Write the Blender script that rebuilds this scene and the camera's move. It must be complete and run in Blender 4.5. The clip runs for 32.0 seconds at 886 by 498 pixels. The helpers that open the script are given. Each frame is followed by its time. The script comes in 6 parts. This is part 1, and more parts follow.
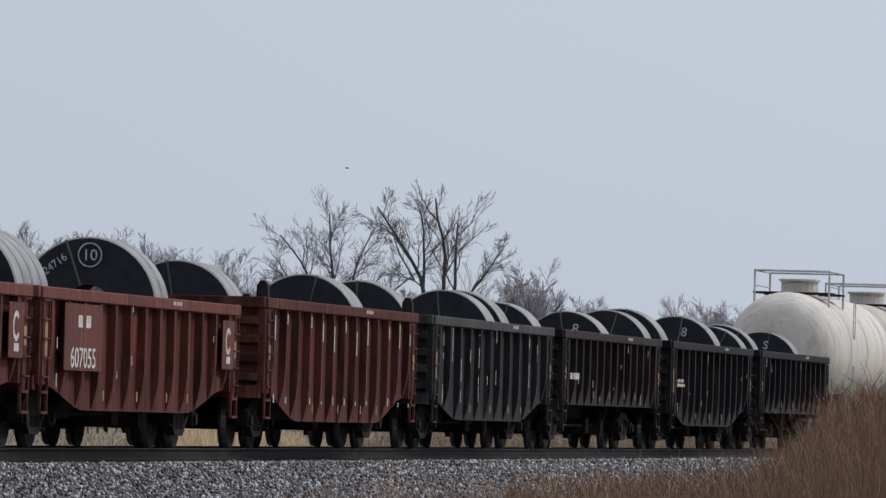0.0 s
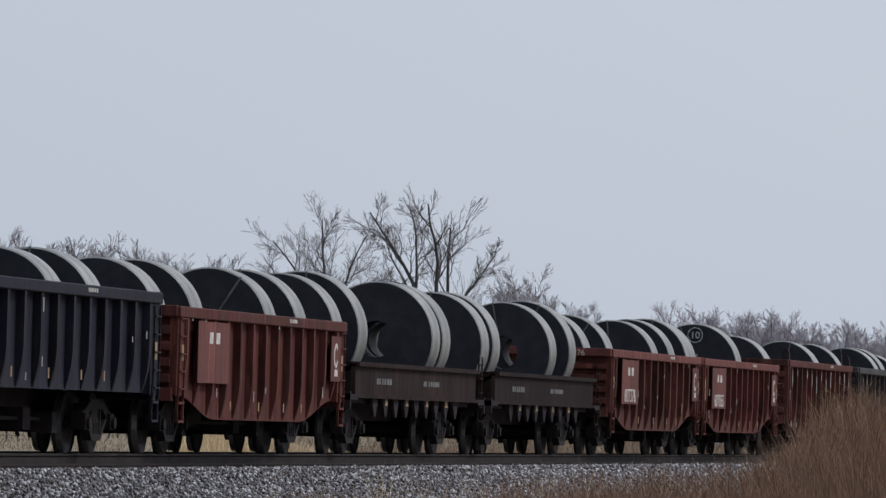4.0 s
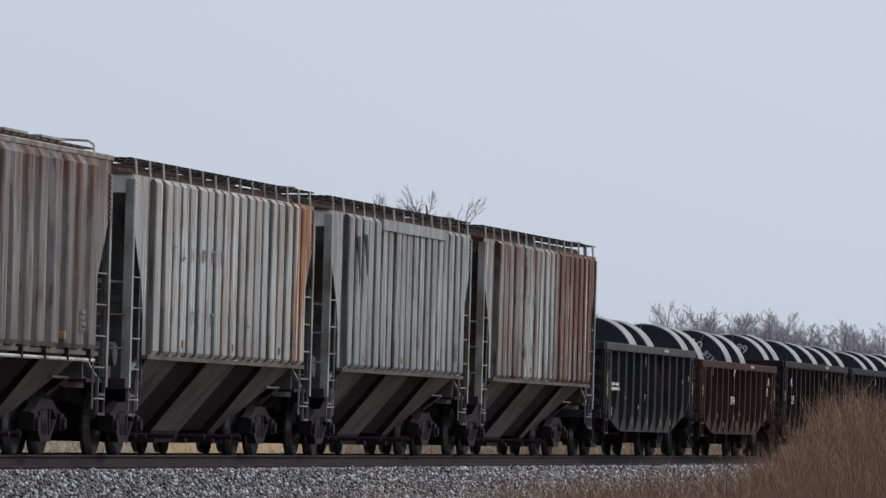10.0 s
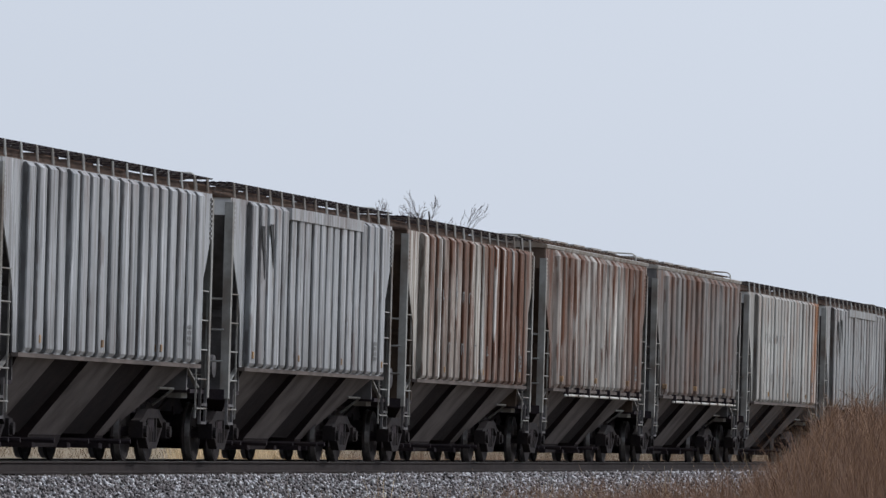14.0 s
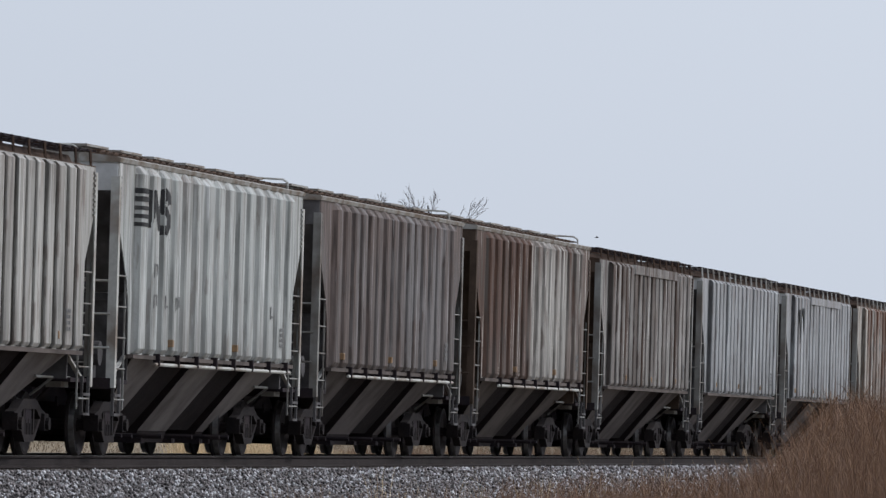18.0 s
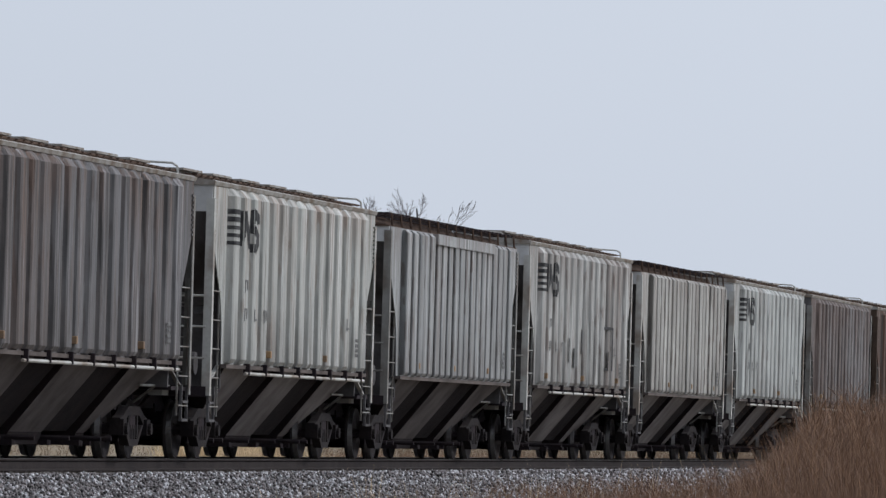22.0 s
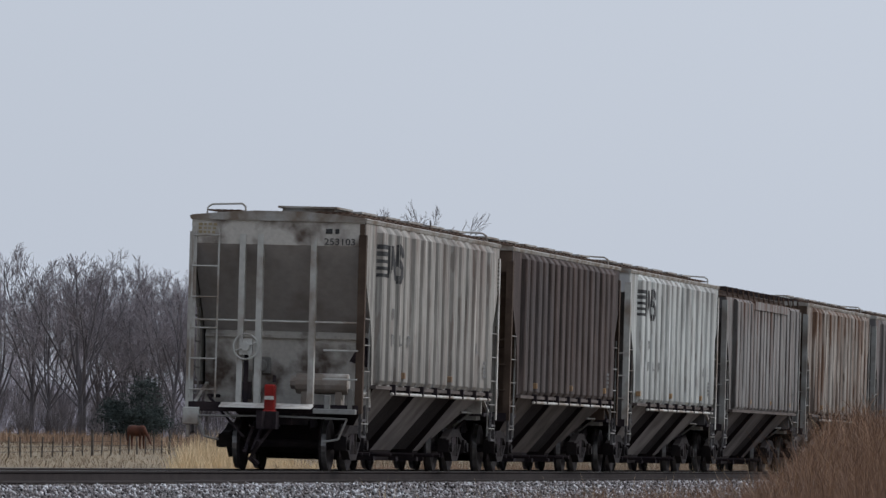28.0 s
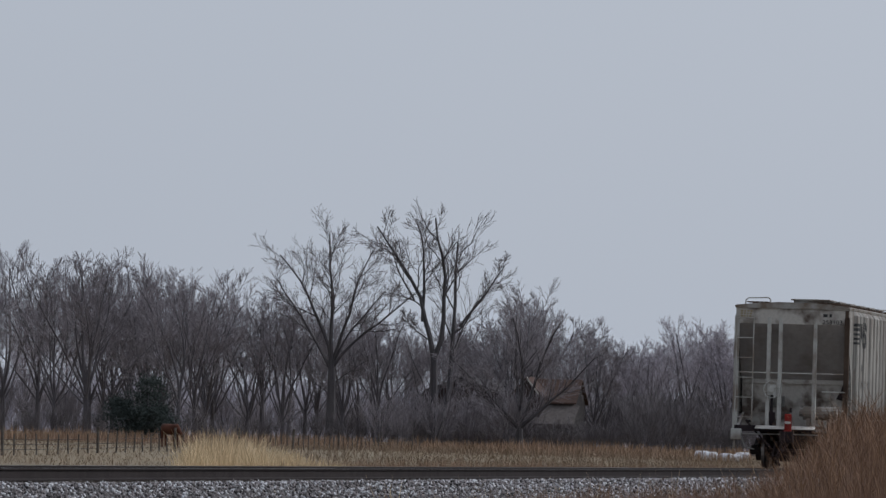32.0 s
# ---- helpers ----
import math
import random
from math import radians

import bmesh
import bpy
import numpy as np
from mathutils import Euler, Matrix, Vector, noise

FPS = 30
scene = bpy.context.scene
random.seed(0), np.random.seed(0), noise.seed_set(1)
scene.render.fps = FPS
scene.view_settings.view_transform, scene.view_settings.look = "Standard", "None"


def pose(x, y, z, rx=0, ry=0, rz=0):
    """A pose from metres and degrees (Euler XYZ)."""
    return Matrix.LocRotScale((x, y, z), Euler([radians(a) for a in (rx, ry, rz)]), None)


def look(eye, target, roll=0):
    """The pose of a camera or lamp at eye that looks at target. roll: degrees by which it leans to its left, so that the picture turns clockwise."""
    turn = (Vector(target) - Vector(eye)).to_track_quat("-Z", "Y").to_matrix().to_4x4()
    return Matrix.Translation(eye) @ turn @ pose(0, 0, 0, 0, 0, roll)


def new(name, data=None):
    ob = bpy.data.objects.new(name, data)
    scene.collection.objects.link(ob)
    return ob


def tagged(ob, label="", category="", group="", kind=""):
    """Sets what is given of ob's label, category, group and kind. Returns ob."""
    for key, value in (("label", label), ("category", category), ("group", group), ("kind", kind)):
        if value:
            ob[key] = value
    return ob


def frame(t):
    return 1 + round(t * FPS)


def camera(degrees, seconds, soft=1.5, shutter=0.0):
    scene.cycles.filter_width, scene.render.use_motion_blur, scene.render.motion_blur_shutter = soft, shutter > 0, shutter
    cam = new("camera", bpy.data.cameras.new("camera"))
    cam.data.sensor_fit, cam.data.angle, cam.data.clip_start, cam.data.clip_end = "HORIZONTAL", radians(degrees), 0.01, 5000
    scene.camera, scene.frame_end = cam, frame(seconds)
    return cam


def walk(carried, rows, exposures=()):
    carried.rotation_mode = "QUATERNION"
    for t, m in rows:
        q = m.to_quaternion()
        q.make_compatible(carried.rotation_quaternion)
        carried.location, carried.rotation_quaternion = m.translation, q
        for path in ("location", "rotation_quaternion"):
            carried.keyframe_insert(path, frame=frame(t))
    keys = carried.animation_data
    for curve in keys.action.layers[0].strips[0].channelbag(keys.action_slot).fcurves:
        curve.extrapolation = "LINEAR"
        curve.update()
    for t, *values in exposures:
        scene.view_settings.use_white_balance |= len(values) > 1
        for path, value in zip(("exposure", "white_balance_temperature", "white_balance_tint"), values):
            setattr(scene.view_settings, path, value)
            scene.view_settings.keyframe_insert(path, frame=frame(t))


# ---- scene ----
# World: the track runs along +Y at x = 0, rail tops at z = 0; the train rolls towards +Y.
cam = camera(6.55, 32.0, soft=1.45)
EYE = (24.2, 0.0, 0.61)
ROLL = 1.6
# seconds, turn to the left of the track, upward tilt (degrees)
TURNS = [
    (0.0, 9.3141, 1.2382), (0.5, 9.2985, 1.242), (1.0, 9.2885, 1.2358), (1.5, 9.2821, 1.2297), (2.0, 9.2693, 1.2363),
    (2.5, 9.2636, 1.2589), (3.0, 9.2574, 1.2687), (3.5, 9.2577, 1.2783), (5.5, 9.2771, 1.284), (6.0, 9.2836, 1.2839),
    (6.5, 9.2899, 1.2837), (7.0, 9.2937, 1.3093), (7.5, 9.2902, 1.2966), (8.0, 9.3158, 1.2991), (8.5, 9.2973, 1.3188),
    (9.0, 9.265, 1.307), (9.5, 9.2455, 1.2979), (10.0, 9.2453, 1.2914), (10.5, 9.2452, 1.2881), (11.0, 9.2485, 1.2945),
    (11.5, 9.2583, 1.3007), (12.0, 9.2708, 1.2907), (12.5, 9.2902, 1.2966), (13.0, 9.2716, 1.3195), (13.5, 9.2655, 1.326),
    (14.0, 9.2658, 1.3358), (14.5, 9.269, 1.3389), (16.5, 9.2273, 1.3369), (17.0, 9.2395, 1.3173), (17.5, 9.2966, 1.2931),
    (18.0, 9.2582, 1.2944), (18.5, 9.2002, 1.2799), (19.0, 9.1689, 1.3128), (19.5, 9.1564, 1.3196), (20.0, 9.1403, 1.3232),
    (20.5, 9.1562, 1.3131), (21.0, 9.1754, 1.3126), (21.5, 9.1752, 1.3061), (22.0, 9.1756, 1.3191), (22.5, 9.2127, 1.2764),
    (23.0, 9.2258, 1.2823), (23.5, 9.2389, 1.2949), (24.0, 9.2459, 1.3138), (24.5, 9.2463, 1.3265), (25.0, 9.2404, 1.3491),
    (25.5, 9.228, 1.3593), (26.0, 9.2536, 1.3648), (26.5, 9.2629, 1.3518), (28.5, 9.2882, 1.4504), (29.0, 9.3021, 1.4883),
    (29.5, 9.3275, 1.4782), (30.0, 9.3455, 1.4424), (30.5, 9.3452, 1.4296), (31.0, 9.3511, 1.4102), (31.5, 9.3253, 1.3982),
    (32.0, 9.3182, 1.3854)]
EXPOSURES = [(0.0, -0.07), (6.0, -0.07), (8.0, -0.04), (11.0, 0.1), (13.0, 0.16), (20.0, 0.1), (26.0, 0.12), (28.5, -0.12), (32.0, -0.33)]
walk(cam, [(t, pose(*EYE, 90 + tilt, 0, yaw) @ pose(0, 0, 0, 0, 0, ROLL)) for t, yaw, tilt in TURNS], EXPOSURES)

# ---- light: a bright overcast sky ----
world = bpy.data.worlds.new("overcast")
scene.world = world
world.use_nodes = True
wn, wl = world.node_tree.nodes, world.node_tree.links
sky = wn.new("ShaderNodeTexSky")
sky.sky_type = "NISHITA"
sky.sun_disc = False
sky.sun_elevation, sky.sun_rotation = radians(41), radians(36)
sky.dust_density, sky.air_density = 4.0, 1.0
sky_gain = wn.new("ShaderNodeVectorMath")
sky_gain.operation = "SCALE"
sky_gain.inputs["Scale"].default_value = 0.9
cloud = wn.new("ShaderNodeTexNoise")
cloud.inputs["Scale"].default_value = 5.0
cloud.inputs["Detail"].default_value = 4.0
cloud_ramp = wn.new("ShaderNodeValToRGB")
cloud_ramp.color_ramp.elements[0].color = (5.35, 5.95, 6.97, 1)
cloud_ramp.color_ramp.elements[1].color = (5.75, 6.3, 7.27, 1)
sky_mix = wn.new("ShaderNodeMixRGB")
sky_mix.inputs["Fac"].default_value = 0.94
wl.new(sky.outputs["Color"], sky_gain.inputs[0])
wl.new(sky_gain.outputs["Vector"], sky_mix.inputs["Color1"])
wl.new(cloud.outputs["Fac"], cloud_ramp.inputs["Fac"])
wl.new(cloud_ramp.outputs["Color"], sky_mix.inputs["Color2"])
# an overcast sky is about three times as bright overhead as at the horizon
sky_dir = wn.new("ShaderNodeSeparateXYZ")
wl.new(wn.new("ShaderNodeTexCoord").outputs["Generated"], sky_dir.inputs[0])
overhead = wn.new("ShaderNodeMapRange")
overhead.inputs["From Min"].default_value, overhead.inputs["From Max"].default_value = 0.0, 1.0
overhead.inputs["To Min"].default_value, overhead.inputs["To Max"].default_value = 1.0, 1.7
wl.new(sky_dir.outputs["Z"], overhead.inputs["Value"])
sky_lift = wn.new("ShaderNodeVectorMath")
sky_lift.operation = "SCALE"
wl.new(sky_mix.outputs["Color"], sky_lift.inputs[0])
# and brighter on the side where the sun stands behind the cloud
sunward = wn.new("ShaderNodeVectorMath")
sunward.operation = "DOT_PRODUCT"
sunward.inputs[1].default_value = (0.87, 0.49, 0.0)
wl.new(wn["Texture Coordinate"].outputs["Generated"], sunward.inputs[0])
side_gain = wn.new("ShaderNodeMapRange")
side_gain.inputs["From Min"].default_value, side_gain.inputs["From Max"].default_value = -1.0, 1.0
side_gain.inputs["To Min"].default_value, side_gain.inputs["To Max"].default_value = 0.62, 1.18
wl.new(sunward.outputs["Value"], side_gain.inputs["Value"])
both = wn.new("ShaderNodeMath")
both.operation = "MULTIPLY"
wl.new(overhead.outputs["Result"], both.inputs[0])
wl.new(side_gain.outputs["Result"], both.inputs[1])
wl.new(both.outputs[0], sky_lift.inputs["Scale"])
wl.new(sky_lift.outputs["Vector"], wn["Background"].inputs["Color"])
wn["Background"].inputs["Strength"].default_value = 0.1
sun = new("sun", bpy.data.lights.new("sun", "SUN"))
sun.data.energy, sun.data.angle, sun.data.color = 2.0, radians(10), (0.985, 0.98, 1.0)
sun.matrix_world = look((46, 26, 48), (0, 0, 0))

# ---- materials ----


class Nodes:
    """A small writer of node materials."""

    def __init__(self, name, rough=0.7, metal=0.0, space=None):
        self.mat = bpy.data.materials.new(name)
        self.mat.use_nodes = True
        self.n, self.l = self.mat.node_tree.nodes, self.mat.node_tree.links
        self.bsdf = self.n["Principled BSDF"]
        self.bsdf.inputs["Roughness"].default_value = rough
        self.bsdf.inputs["Metallic"].default_value = metal
        tc = self.n.new("ShaderNodeTexCoord")
        tc.object = space
        self.co = tc.outputs["Object"]

    def rgb(self, c):
        o = self.n.new("ShaderNodeRGB")
        o.outputs[0].default_value = (*c, 1)
        return o.outputs[0]

    def stretch(self, s, jitter=0.0):
        m = self.n.new("ShaderNodeMapping")
        m.inputs["Scale"].default_value = s
        self.l.new(self.co, m.inputs["Vector"])
        if jitter:
            info = self.n.new("ShaderNodeObjectInfo")
            k = self.n.new("ShaderNodeMath")
            k.operation = "MULTIPLY"
            k.inputs[1].default_value = jitter
            self.l.new(info.outputs["Random"], k.inputs[0])
            self.l.new(k.outputs[0], m.inputs["Location"])
        return m.outputs["Vector"]

    def noise(self, scale, detail=4, vec=None, lo=0.4, hi=0.6):
        t = self.n.new("ShaderNodeTexNoise")
        t.inputs["Scale"].default_value = scale
        t.inputs["Detail"].default_value = detail
        self.l.new(vec or self.co, t.inputs["Vector"])
        return self.ramp(t.outputs["Fac"], lo, hi)

    def ramp(self, val, lo, hi, a=0.0, b=1.0):
        r = self.n.new("ShaderNodeMapRange")
        r.inputs["From Min"].default_value, r.inputs["From Max"].default_value = lo, hi
        r.inputs["To Min"].default_value, r.inputs["To Max"].default_value = a, b
        self.l.new(val, r.inputs["Value"])
        return r.outputs["Result"]

    def axis(self, i):
        s = self.n.new("ShaderNodeSeparateXYZ")
        self.l.new(self.co, s.inputs[0])
        return s.outputs[i]

    def math(self, op, a, b=0.0):
        m = self.n.new("ShaderNodeMath")
        m.operation = op
        for k, v in enumerate((a, b)):
            if isinstance(v, (int, float)):
                m.inputs[k].default_value = v
            else:
                self.l.new(v, m.inputs[k])
        return m.outputs[0]

    def mix(self, fac, a, b):
        m = self.n.new("ShaderNodeMixRGB")
        for k, v in enumerate((fac, a, b)):
            if isinstance(v, (int, float)):
                m.inputs[k].default_value = v
            elif isinstance(v, tuple):
                m.inputs[k].default_value = (*v, 1)
            else:
                self.l.new(v, m.inputs[k])
        return m.outputs[0]

    def done(self, col, bump=None, height=0.01, strength=0.6):
        if isinstance(col, tuple):
            col = self.rgb(col)
        self.l.new(col, self.bsdf.inputs["Base Color"])
        if bump is not None:
            b = self.n.new("ShaderNodeBump")
            b.inputs["Distance"].default_value = height
            b.inputs["Strength"].default_value = strength
            self.l.new(bump, b.inputs["Height"])
            self.l.new(b.outputs["Normal"], self.bsdf.inputs["Normal"])
        return self.mat


def worn(name, base, dark, rough=0.7, metal=0.0, scale=3.0, lo=0.4, hi=0.65, gloss=0.12):
    """Paint or steel with stains at two scales."""
    m = Nodes(name, rough, metal)
    m.bsdf.inputs["Specular IOR Level"].default_value = gloss
    a = m.noise(scale, 5, m.stretch((1, 1, 1), 40), lo, hi)
    b = m.noise(scale * 9, 3, None, 0.35, 0.75)
    col = m.mix(a, base, dark)
    col = m.mix(m.math("MULTIPLY", b, 0.35), col, tuple(c * 0.55 for c in base))
    return m.done(col, b, 0.004)


def car_paint(name, base, rust=(0.13, 0.055, 0.03), bands=(), rust_amount=0.3, grime=0.55, top_rust=0.3, space=None, gloss=0.12, soot=0.75):
    """Weathered car side: vertical rust streaks, heavier in bands (from, to, strength) along the car, grime low down where wheels throw it."""
    m = Nodes(name, 0.68, 0.0, space)
    m.bsdf.inputs["Specular IOR Level"].default_value = gloss
    y, z = m.axis(1), m.axis(2)
    fine = m.noise(1.0, 6, m.stretch((2, 9.0, 0.55), 60), 0.48, 0.55)
    broad = m.noise(1.0, 5, m.stretch((0.6, 0.9, 0.5), 60), 0.38, 0.58)
    streak = m.math("MULTIPLY", fine, broad)
    fac = m.math("MULTIPLY", streak, rust_amount)
    for a, b, s in bands:
        up = m.ramp(y, a - 0.35, a + 0.15)
        down = m.ramp(y, b - 0.15, b + 0.35, 1.0, 0.0)
        wave = m.ramp(m.noise(1.0, 5, m.stretch((1, 3.0, 0.6), 60), 0.3, 0.6), 0, 1, 0.45, 1.0)
        fac = m.math("ADD", fac, m.math("MULTIPLY", m.math("MULTIPLY", m.math("MULTIPLY", up, down), wave), s))
    drip = m.math("MULTIPLY", m.ramp(z, 3.2, 4.3), m.noise(1.0, 5, m.stretch((1, 4.0, 0.5), 60), 0.46, 0.56))
    fac = m.math("ADD", fac, m.math("MULTIPLY", drip, top_rust))
    # whole posts that rusted more than their neighbours
    own = m.n.new("ShaderNodeObjectInfo").outputs["Random"]
    whole = m.math("MULTIPLY", m.ramp(own, 0.97 - 0.35 * rust_amount, 1.0 - 0.3 * rust_amount), m.ramp(broad, 0, 1, 0.3, 1.0))
    fac = m.math("ADD", fac, m.math("MULTIPLY", whole, 0.6 if rust_amount >= 0.4 else 0.12))
    fac = m.math("MINIMUM", fac, 1.0)
    rusty = m.mix(m.noise(1.0, 5, m.stretch((5, 14.0, 1.2), 60), 0.35, 0.65), tuple(c * 0.7 for c in rust), tuple(c * 1.75 for c in rust))
    soft = m.noise(1.0, 6, m.stretch((1, 2.6, 0.45), 60), 0.36, 0.64)
    paint = m.mix(m.math("MULTIPLY", soft, 0.45), base, tuple(c * 0.55 for c in base))
    flake = m.noise(1.0, 6, m.stretch((4, 9.0, 1.3), 60), 0.575, 0.62)
    paint = m.mix(m.math("MULTIPLY", flake, min(1.0, rust_amount + 0.28)), paint, rust)
    paint = m.mix(m.ramp(own, 0.0, 1.0, 0.0, 0.1 + 0.42 * soot), paint, tuple(c * 0.5 for c in base))
    mottle = m.noise(1.0, 5, m.stretch((3, 20.0, 1.6), 60), 0.36, 0.64)
    paint = m.mix(m.math("MULTIPLY", mottle, 0.2 + 0.3 * soot), paint, tuple(c * 0.42 for c in base))
    blotch = m.noise(1.0, 5, m.stretch((1.2, 1.6, 1.1), 60), 0.52, 0.68)
    paint = m.mix(m.math("MULTIPLY", blotch, 0.45 * soot), paint, tuple(c * 0.5 for c in base))
    col = m.mix(fac, paint, rusty)
    run = m.math("MULTIPLY", m.noise(1.0, 6, m.stretch((2, 11.0, 0.4), 60), 0.5, 0.57), m.noise(1.0, 4, m.stretch((1, 0.8, 0.5), 60), 0.4, 0.6))
    col = m.mix(m.math("MULTIPLY", run, soot), col, tuple(c * 0.22 for c in base))
    chalk = m.math("MULTIPLY", m.noise(1.0, 6, m.stretch((2, 9.0, 0.3), 25), 0.62, 0.66), soot)
    col = m.mix(chalk, col, tuple(min(0.7, c * 1.5) for c in base))
    splash = m.math("MULTIPLY", m.ramp(z, 2.5, 1.45), m.noise(1.0, 5, m.stretch((1, 2.5, 0.6), 60), 0.32, 0.62))
    col = m.mix(m.math("MULTIPLY", splash, grime), col, (0.07, 0.06, 0.055))
    return m.done(col, m.noise(14.0, 4), 0.004, 0.4)


M_STEEL_DARK = worn("dark_running_steel", (0.02, 0.0158, 0.0195), (0.033, 0.0245, 0.026), 0.9)
M_WHEEL = worn("wheel_steel", (0.016, 0.0135, 0.015), (0.026, 0.0205, 0.02), 0.85, 0.0)
M_TREAD = worn("polished_wheel_tread", (0.3, 0.295, 0.295), (0.12, 0.115, 0.115), 0.36, 0.85, gloss=0.4)
M_RAIL = worn("rail_steel", (0.03, 0.023, 0.022), (0.02, 0.015, 0.0145), 0.8)
M_RAILHEAD = worn("rail_head", (0.14, 0.135, 0.13), (0.08, 0.07, 0.06), 0.45, 0.8)
M_TIE = worn("creosoted_tie", (0.035, 0.027, 0.022), (0.07, 0.06, 0.05), 0.9)
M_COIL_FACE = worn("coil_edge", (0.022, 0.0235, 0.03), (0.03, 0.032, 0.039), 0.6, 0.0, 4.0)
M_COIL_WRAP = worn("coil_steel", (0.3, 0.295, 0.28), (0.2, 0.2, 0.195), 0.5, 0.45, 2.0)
M_COIL_BORE = worn("coil_bore", (0.03, 0.03, 0.03), (0.06, 0.06, 0.06), 0.6, 0.4)
M_STRAP = worn("steel_strap", (0.16, 0.16, 0.15), (0.08, 0.08, 0.08), 0.45, 0.7)
M_CHALK = worn("chalk_paint", (0.55, 0.57, 0.56), (0.3, 0.32, 0.32), 0.9, 0, 9.0, 0.45, 0.7)
M_DECAL_WHITE = worn("stencil_white", (0.62, 0.6, 0.56), (0.4, 0.36, 0.32), 0.8, 0, 6.0)
M_DECAL_BLACK = worn("stencil_black", (0.03, 0.03, 0.032), (0.07, 0.07, 0.07), 0.8, 0, 6.0)
M_REFLECTOR = worn("yellow_reflector", (0.34, 0.215, 0.115), (0.2, 0.14, 0.1), 0.6, 0, 5.0)
M_PLATE = worn("galvanised_board", (0.55, 0.56, 0.56), (0.38, 0.38, 0.37), 0.6, 0.2)
M_RED = worn("red_marker_paint", (0.28, 0.02, 0.016), (0.15, 0.015, 0.013), 0.5)


# ---- mesh tools ----
class MB:
    """Collects boxes, prisms and tubes into one mesh."""

    def __init__(self):
        self.v, self.f, self.mi, self.cur = [], [], [], 0

    def add(self, vs, fs):
        n = len(self.v)
        self.v += [tuple(p) for p in vs]
        self.f += [tuple(n + i for i in q) for q in fs]
        self.mi += [self.cur] * len(fs)
        return self

    def box(self, x0, x1, y0, y1, z0, z1):
        return self.add([(x, y, z) for z in (z0, z1) for y in (y0, y1) for x in (x0, x1)],
                        [(0, 2, 3, 1), (4, 5, 7, 6), (0, 1, 5, 4), (2, 6, 7, 3), (0, 4, 6, 2), (1, 3, 7, 5)])

    def prism(self, poly, a, b, axis="x"):
        """A polygon given in the two other axes, drawn out from a to b along axis."""
        put = {"x": lambda p, c: (c, p[0], p[1]), "y": lambda p, c: (p[0], c, p[1]), "z": lambda p, c: (p[0], p[1], c)}[axis]
        n = len(poly)
        return self.add([put(p, a) for p in poly] + [put(p, b) for p in poly],
                        [tuple(range(n))[::-1], tuple(range(n, 2 * n))] + [(i, (i + 1) % n, n + (i + 1) % n, n + i) for i in range(n)])

    def tube(self, p, q, r, r2=None, n=6):
        p, q = Vector(p), Vector(q)
        d = (q - p).normalized()
        u = d.orthogonal().normalized()
        w = d.cross(u)
        r2 = r if r2 is None else r2
        ring = [u * math.cos(2 * math.pi * i / n) + w * math.sin(2 * math.pi * i / n) for i in range(n)]
        return self.add([p + k * r for k in ring] + [q + k * r2 for k in ring],
                        [(i, (i + 1) % n, n + (i + 1) % n, n + i) for i in range(n)] + [tuple(range(n))[::-1], tuple(range(n, 2 * n))])

    def loft(self, rings, cap=True):
        n = len(rings[0])
        fs = []
        for k in range(len(rings) - 1):
            fs += [(k * n + i, k * n + (i + 1) % n, (k + 1) * n + (i + 1) % n, (k + 1) * n + i) for i in range(n)]
        if cap:
            fs += [tuple(range(n))[::-1], tuple(range((len(rings) - 1) * n, len(rings) * n))]
        return self.add([p for r in rings for p in r], fs)

    def mesh(self, name, mats, smooth=False, bevel=0.0):
        me = bpy.data.meshes.new(name)
        me.from_pydata(self.v, [], self.f)
        for m in mats if isinstance(mats, (list, tuple)) else [mats]:
            me.materials.append(m)
        if len(me.materials) > 1:
            me.polygons.foreach_set("material_index", self.mi)
        bm = bmesh.new()
        bm.from_mesh(me)
        bmesh.ops.recalc_face_normals(bm, faces=bm.faces)
        if bevel:
            bmesh.ops.bevel(bm, geom=bm.edges[:], offset=bevel, segments=1, affect="EDGES")
        bm.to_mesh(me)
        bm.free()
        if smooth:
            me.polygons.foreach_set("use_smooth", [True] * len(me.polygons))
        me.update()
        return me


def part(name, me, parent, label="", mat=None, at=None):
    """One mesh object under a thing or under a part; mat replaces the mesh's first material on this object alone."""
    ob = new(name, me)
    ob.parent = parent
    if at is not None:
        ob.matrix_basis = at
    if mat is not None:
        ob.material_slots[0].link = "OBJECT"
        ob.material_slots[0].material = mat
    return tagged(ob, label, kind="stuff") if name in ("scuff_mark", "stencil") and len(me.polygons) > 40 else tagged(ob, label)


def thing(name, label, category, group="", m=None):
    ob = new(name)
    ob.empty_display_size = 0.3
    if m is not None:
        ob.matrix_basis = m
    return tagged(ob, label, category, group)


def text_mesh(s, size, mat, depth=0.004):
    """Lettering in the built-in font as a thin mesh, read along +Y on a side that faces +X."""
    cu = bpy.data.curves.new("lettering", "FONT")
    cu.body, cu.size, cu.extrude, cu.align_x = s, size, depth, "CENTER"
    ob = bpy.data.objects.new("lettering", cu)
    me = bpy.data.meshes.new_from_object(ob)
    bpy.data.objects.remove(ob)
    bpy.data.curves.remove(cu)
    me.materials.clear()
    me.materials.append(mat)
    return me


# the train's travel since the first moment: seconds, metres
def travel(t):
    x = (t - 16) / 16
    return 296.8829 * (x + 1) + 2.6764 * (x * x - 1) - 1.0311 * (x ** 3 + 1)


TIMES = [0, 2, 4, 6, 8, 10, 12, 14, 16, 18, 20, 22, 24, 26, 28, 30, 32]
MOVERS = []      # things that ride with the train: object, x, y at the start, z

